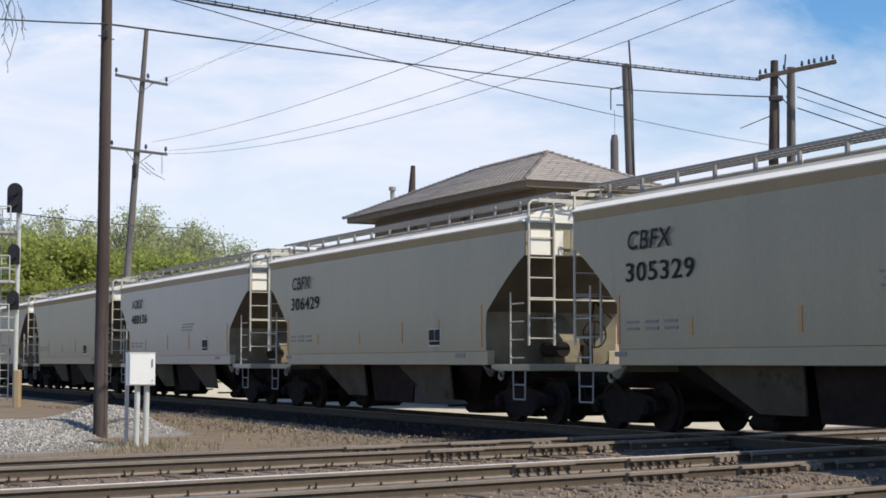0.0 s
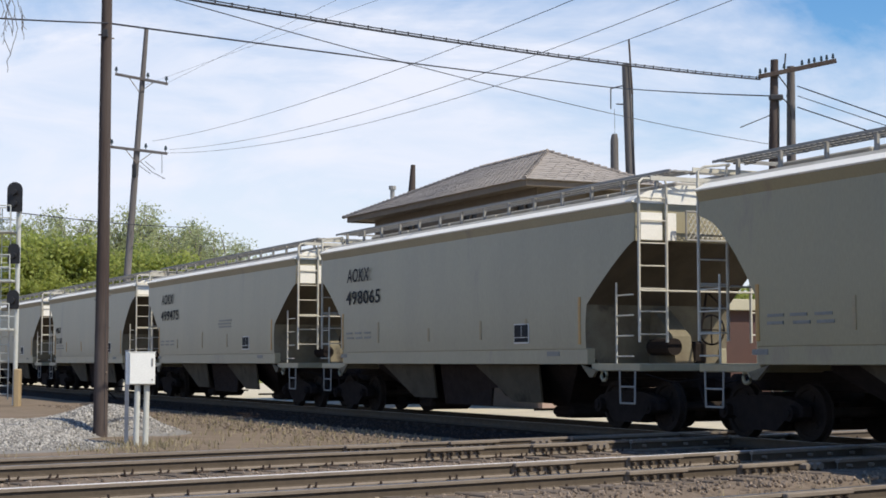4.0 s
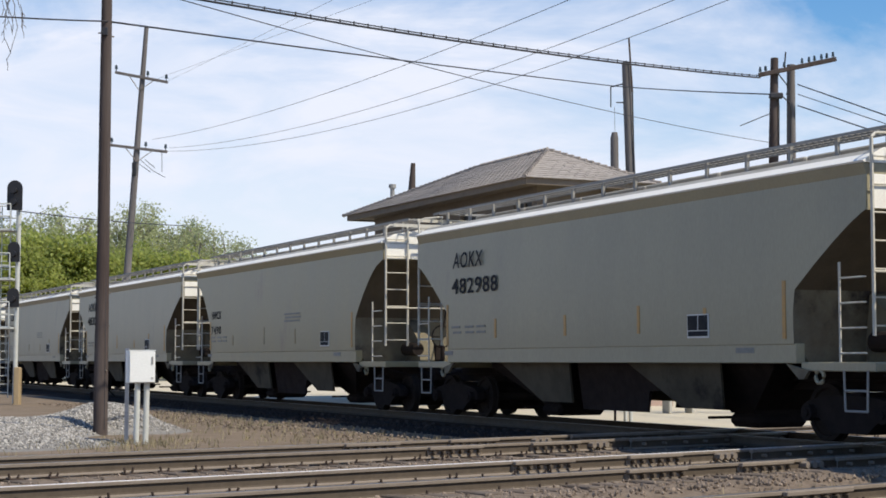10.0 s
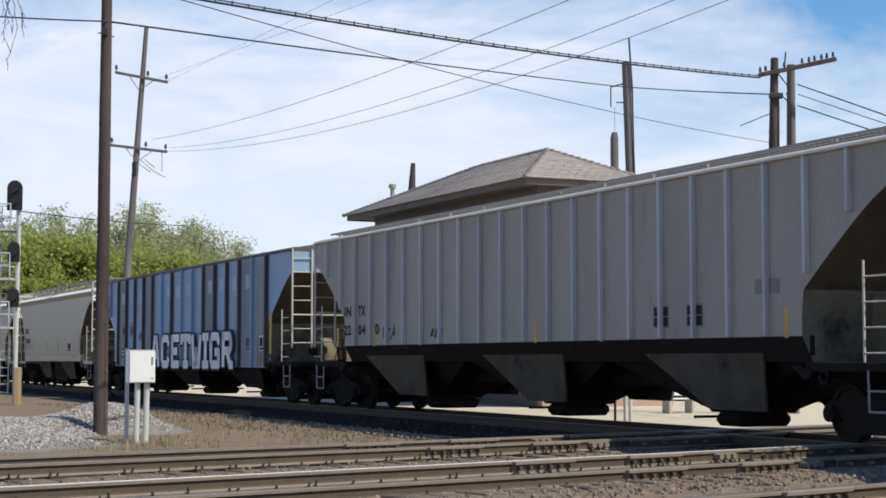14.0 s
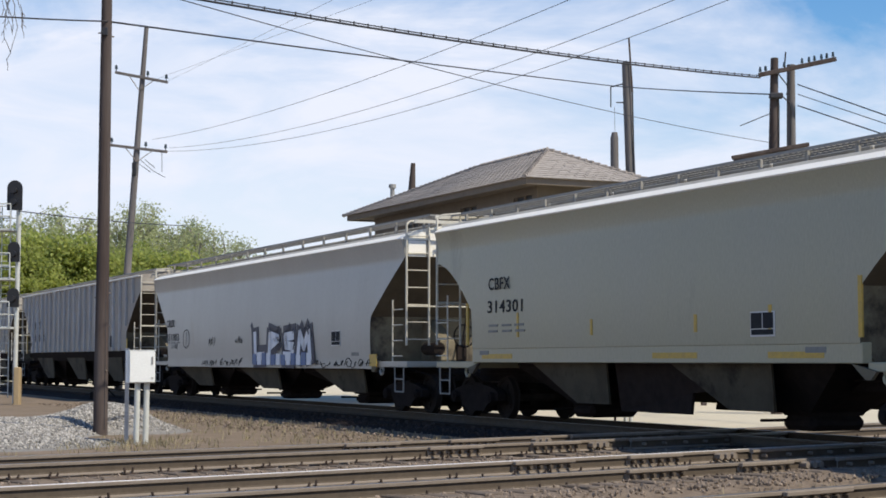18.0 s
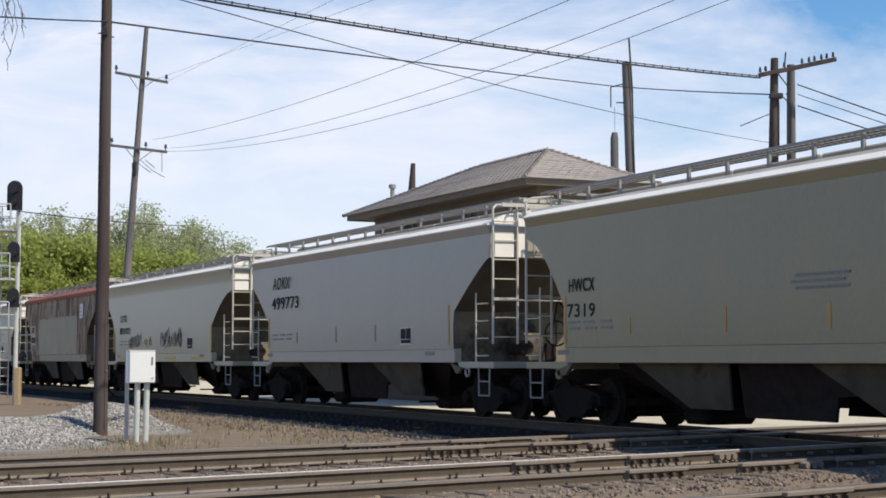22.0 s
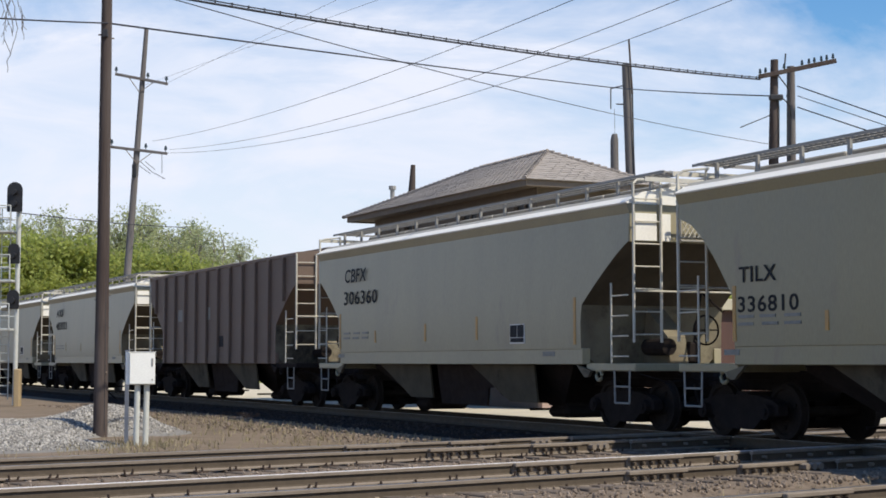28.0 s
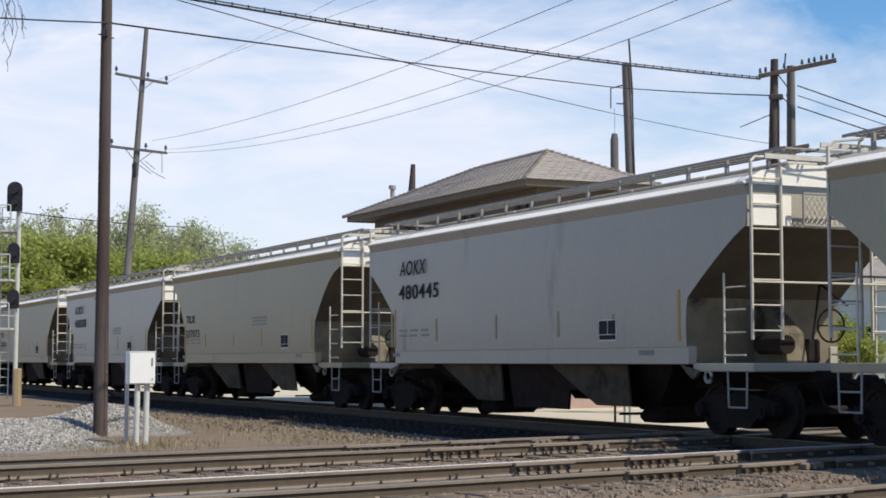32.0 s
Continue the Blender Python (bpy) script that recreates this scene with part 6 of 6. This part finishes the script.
def slab_tag(car, text, x0, x1, z0, z1, y):
    """Fat white slab letters with a black outline, each its own part."""
    wide = [0.62 if ch == "I" else 1.0 for ch in text]
    unit = (x1 - x0) / sum(wide)
    x = x0
    for i, (ch, w) in enumerate(zip(text, wide)):
        runs = [[Vector((x + unit * w * (0.10 + 0.80 * a), 0, z0 + 0.13 + (z1 - z0 - 0.26) * b)) for a, b in run] for run in SLAB[ch]]
        bm = bmesh.new()
        for run in runs:
            stroke(bm, run, 0.40)
        for run in runs:
            stroke(bm, [p + Vector((-0.06, 0, -0.05)) for p in run], 0.30, 0.001)
        dark = part("spray_paint_outline", bm, M["letter"], car, "black outline")
        dark.matrix_basis = pose(0, y + 0.002 * (i % 2), 0)
        bm = bmesh.new()
        for run in runs:
            stroke(bm, run, 0.265, -0.006)
        part("spray_paint_letter", bm, M["graf_white"], dark, "white letter fill")
        x += unit * w


def car_number(i):
    return CARS[i][0]


def panel(car, x0, x1, z0, z1, material, name, label="", y=-1.606):
    ob = part(name, boxed(x0, x1, -0.003, 0.02, z0, z1), M[material], car, label)
    ob.matrix_basis = pose(0, y, 0)
    return ob


def liveries():
    # faded blue car: pale blocks for its lettering, a big outlined tag, small data panels
    c = car_number(16)
    for x, w in ((-8.05, 0.46), (-6.75, 0.16), (-5.35, 0.40), (-2.75, 0.16), (-1.45, 0.44), (-0.2, 0.55), (1.0, 0.46), (3.6, 0.40), (4.88, 0.46), (6.2, 0.42), (7.5, 0.40)):
        panel(c, x - w / 2, x + w / 2, 3.44, 3.86, "pale_letter", "faded_letter_block", y=-1.514)
    for x in (-8.05, -3.95, 3.6, 7.5, 8.75):
        panel(c, x - 0.57, x + 0.57, 1.08, 4.30, "bluefade", "faded_panel", "panel faded to gray", y=-1.509)
    slab_tag(c, "ACETWIGR", -3.45, 6.4, 1.0, 2.16, -1.602)
    for x, z in ((-7.85, 2.05), (-6.58, 2.05)):
        panel(c, x - 0.47, x + 0.47, 1.36, 1.74, "graf_dark", "data_block", y=-1.515)
        for q in (1.46, 1.60):
            panel(c, x - 0.34, x + 0.34, q, q + 0.06, "pale_letter", "data_line", y=-1.521)
        panel(c, x - 0.42, x + 0.42, 2.16, 2.70, "bluefade", "mark_patch", y=-1.514)
    mark(c, "RR", -8.08, 2.27, 0.28, width=0.46, y=-1.520, offset=0.012)
    mark(c, "RX", -6.82, 2.27, 0.28, width=0.46, y=-1.520, offset=0.012)
    for x in (7.7, 9.0):
        p = panel(c, x - 0.33, x + 0.33, 1.55, 2.0, "plate" if x > 8 else "bluefade", "placard", y=-1.514)
        for a, b, lo, hi in ((-0.28, -0.03, 1.68, 1.95), (0.03, 0.28, 1.68, 1.95), (-0.28, 0.28, 1.58, 1.65)):
            panel(p, x + a, x + b, lo, hi, "letter" if x > 8 else "bluepost", "data_block", y=-0.006)
    panel(c, 9.60, 9.76, 1.45, 2.6, "yellow", "reflector", y=-1.514)
    scribble(c, -11.3, -10.1, 3.6, 4.15, 4, "graf_dark", 3, y=-1.506)
    scribble(c, -10.9, -10.2, 3.0, 3.5, 3, "graf_dark", 13, y=-1.506)
    scribble(c, -5.6, -4.8, 2.0, 2.4, 3, "graf_dark", 5, y=-1.506)
    # dull gray ribbed cars
    c, h = car_number(17), 11.75
    for text, x, z in (("IN", 2.12, 2.40), ("TX", 3.10, 2.40), ("22", 2.12, 1.92), ("04", 3.10, 1.92), ("0", 4.22, 1.92)):
        mark(c, text, -h + x, z, 0.25, width=0.23 * len(text) + 0.02, y=-1.506, offset=0.012)
    for x in (4.4, 7.2):
        scribble(c, -h + x + 0.3, -h + x + 1.0, 1.75, 2.2, 3, "letter", int(x * 10), y=-1.506, wide=0.025)
    for x in (5.6, 6.66):
        p = panel(c, x - 0.25, x + 0.25, 1.83, 2.23, "faint", "placard", y=-1.505)
        for q in (0.03, 0.21):
            panel(p, x - 0.22, x + 0.22, 1.83 + q, 1.83 + q + 0.155, "letter", "data_block", y=-0.006)
    panel(c, 8.4, 9.05, 2.32, 2.56, "faint", "data_block", y=-1.504)
    for x in (1.6, 4.1, 6.9, 12.6, 15.2, 20.9):
        panel(c, -h + x, -h + x + 0.11, 1.62, 2.1, "yellow", "reflector", y=-1.503)
    c = car_number(18)
    for text, x, z in (("ND", 3.2, 2.78), ("YX", 4.22, 2.78), ("82", 3.2, 2.17), ("06", 4.22, 2.17), ("35", 5.26, 2.17)):
        mark(c, text, -h + x, z, 0.34, width=0.30 * len(text), y=-1.506, offset=0.012)
    panel(c, -h + 2.2, -h + 2.75, 1.95, 2.12, "letter", "data_block", y=-1.505)
    for x in (3.3, 4.3):
        panel(c, -h + x, -h + x + 0.55, 1.85, 1.95, "faint", "data_line", y=-1.504)
    panel(c, 7.0, 7.5, 1.8, 2.25, "letter", "placard", y=-1.505)
    for x in (1.15, 4.9, 10.0, 16.0, 21.4):
        panel(c, -h + x, -h + x + 0.13, 1.62, 2.5 if x < 2 else 2.1, "yellow", "reflector", y=-1.503)
    # white car: blue and white spray-paint piece, scribbles along the sill
    c = car_number(19)
    block_piece(c, 0.2, 5.3, 1.30, 2.08, -1.612)
    scribble(c, -5.2, -1.0, 1.10, 1.34, 11, "letter", 7, y=-1.585, wide=0.018)
    scribble(c, -8.9, -8.0, 1.66, 1.92, 3, "faint", 9, wide=0.016)
    scribble(c, -4.4, -3.6, 1.72, 2.05, 3, "letter", 11, wide=0.014)
    scribble(c, -1.6, -0.8, 1.78, 2.02, 4, "letter", 13, wide=0.014)
    scribble(c, 5.4, 9.4, 1.12, 1.3, 9, "letter", 12, y=-1.585, wide=0.018)
    ring = bmesh.new()
    stroke(ring, [Vector((-7.0 + 0.38 * math.cos(a), 0, 1.99 + 0.31 * math.sin(a))) for a in [math.tau * k / 20 for k in range(21)]], 0.022)
    stroke(ring, [Vector((-6.98, 0, 2.22)), Vector((-7.0, 0, 1.72))], 0.02)
    part("spray_paint_ring", ring, M["letter"], c, "thin sprayed circle with an upright stroke").matrix_basis = pose(0, -1.612, 0)
    panel(c, 9.3, 9.75, 1.12, 1.42, "yellow", "reflector", y=-1.58)
    # rust-streaked car with a repainted panel and a paper notice
    c = car_number(21)
    rng = random.Random(31)
    top = [(-4.1 + 8.2 * k / 24, 3.22 + rng.uniform(-0.035, 0.03)) for k in range(25)]
    side = [(4.15 + rng.uniform(-0.04, 0.05), 3.1 - 1.5 * k / 8) for k in range(9)]
    lower = [(4.0 - 8.1 * k / 12, 1.53 + rng.uniform(0.0, 0.03)) for k in range(13)]
    part("repainted_panel", prism(bmesh.new(), top + side + lower, -1.612, -1.58), M["patch"], c, "clean gray repainted panel")
    panel(c, -4.0, 5.9, 1.24, 1.52, "patch", "repainted_sill", "gray repainted sill", y=-1.58)
    n = panel(c, 4.65, 5.3, 3.08, 3.70, "plate", "notice", "white weathered notice", y=-1.612)
    for z in (3.2, 3.35, 3.5):
        panel(n, 4.78, 5.12 - 0.1 * (z > 3.3), z, z + 0.03, "faint", "notice_line", y=-0.006)
    panel(c, -6.2, -5.0, 1.98, 2.93, "tan", "mark_patch", "patch of newer gray paint", y=-1.609)
    mark(c, "AEX", -5.97, 2.60, 0.27, width=0.72, y=-1.616, offset=0.012)
    mark(c, "020805", -6.07, 2.12, 0.27, width=1.05, y=-1.616, offset=0.012)
    for x in (-2.9, -0.2, 2.4):
        panel(c, x, x + 0.1, 1.62, 2.0, "yellow", "reflector", y=-1.616)
    # tags and sill stripes on the pale green cars
    for i in (20, 22):
        c = car_number(i)
        for x in (-6.0, 0.8, 4.2):
            panel(c, x, x + 1.4, 1.30, 1.40, "yellow", "reflector", y=-1.58)
    c = car_number(22)
    scribble(c, -4.2, -2.4, 1.75, 2.4, 7, "faint", 4, wide=0.022)
    scribble(c, -4.0, -2.6, 1.75, 2.2, 5, "letter", 5, wide=0.016)
    scribble(c, -2.0, -0.6, 1.8, 2.2, 4, "letter", 14, wide=0.016)
    scribble(c, 0.4, 3.1, 1.7, 2.5, 8, "letter", 6, wide=0.018)
    scribble(c, 0.6, 3.0, 1.75, 2.4, 7, "faint", 16, wide=0.026)
    # brown car: two pale patches
    c = car_number(28)
    for x in (-3.9, -0.6):
        panel(c, x - 0.25, x + 0.25, 2.65, 3.05, "faint", "faded_patch", y=-1.504)
    panel(c, 0.6, 1.1, 1.75, 2.1, "letter", "placard", y=-1.504)


liveries()
for ob in TEMPLATES.values():
    for o in list(ob.children_recursive) + [ob]:
        bpy.data.objects.remove(o)


# ---- motion of the train ----
def motions():
    for car, t0, half in CARS:
        walk(car, [(t, car_place(t, t0, half)) for t in (0, 8, 16, 24, 32)])
        # the wheels roll while the car is before the camera
        start, stop = max(0.0, t0 + 0.8), min(32.0, t0 + 6.0)
        if stop <= start:
            continue
        steps = [k / FPS for k in range(math.ceil(start * FPS), math.floor(stop * FPS) + 1)]
        for o in car.children_recursive:
            if o.name.startswith("wheelset"):
                x = o.location.x
                rows = [(t, pose(x, 0, 0.457, 0, -math.degrees(SPEED * (t - steps[0]) / 0.457))) for t in steps]
                first, last = rows[0][1], rows[-1][1]
                rows = ([(0, first)] if steps[0] > 0 else []) + rows + ([(32, last)] if steps[-1] < 32 else [])
                walk(o, rows)


motions()
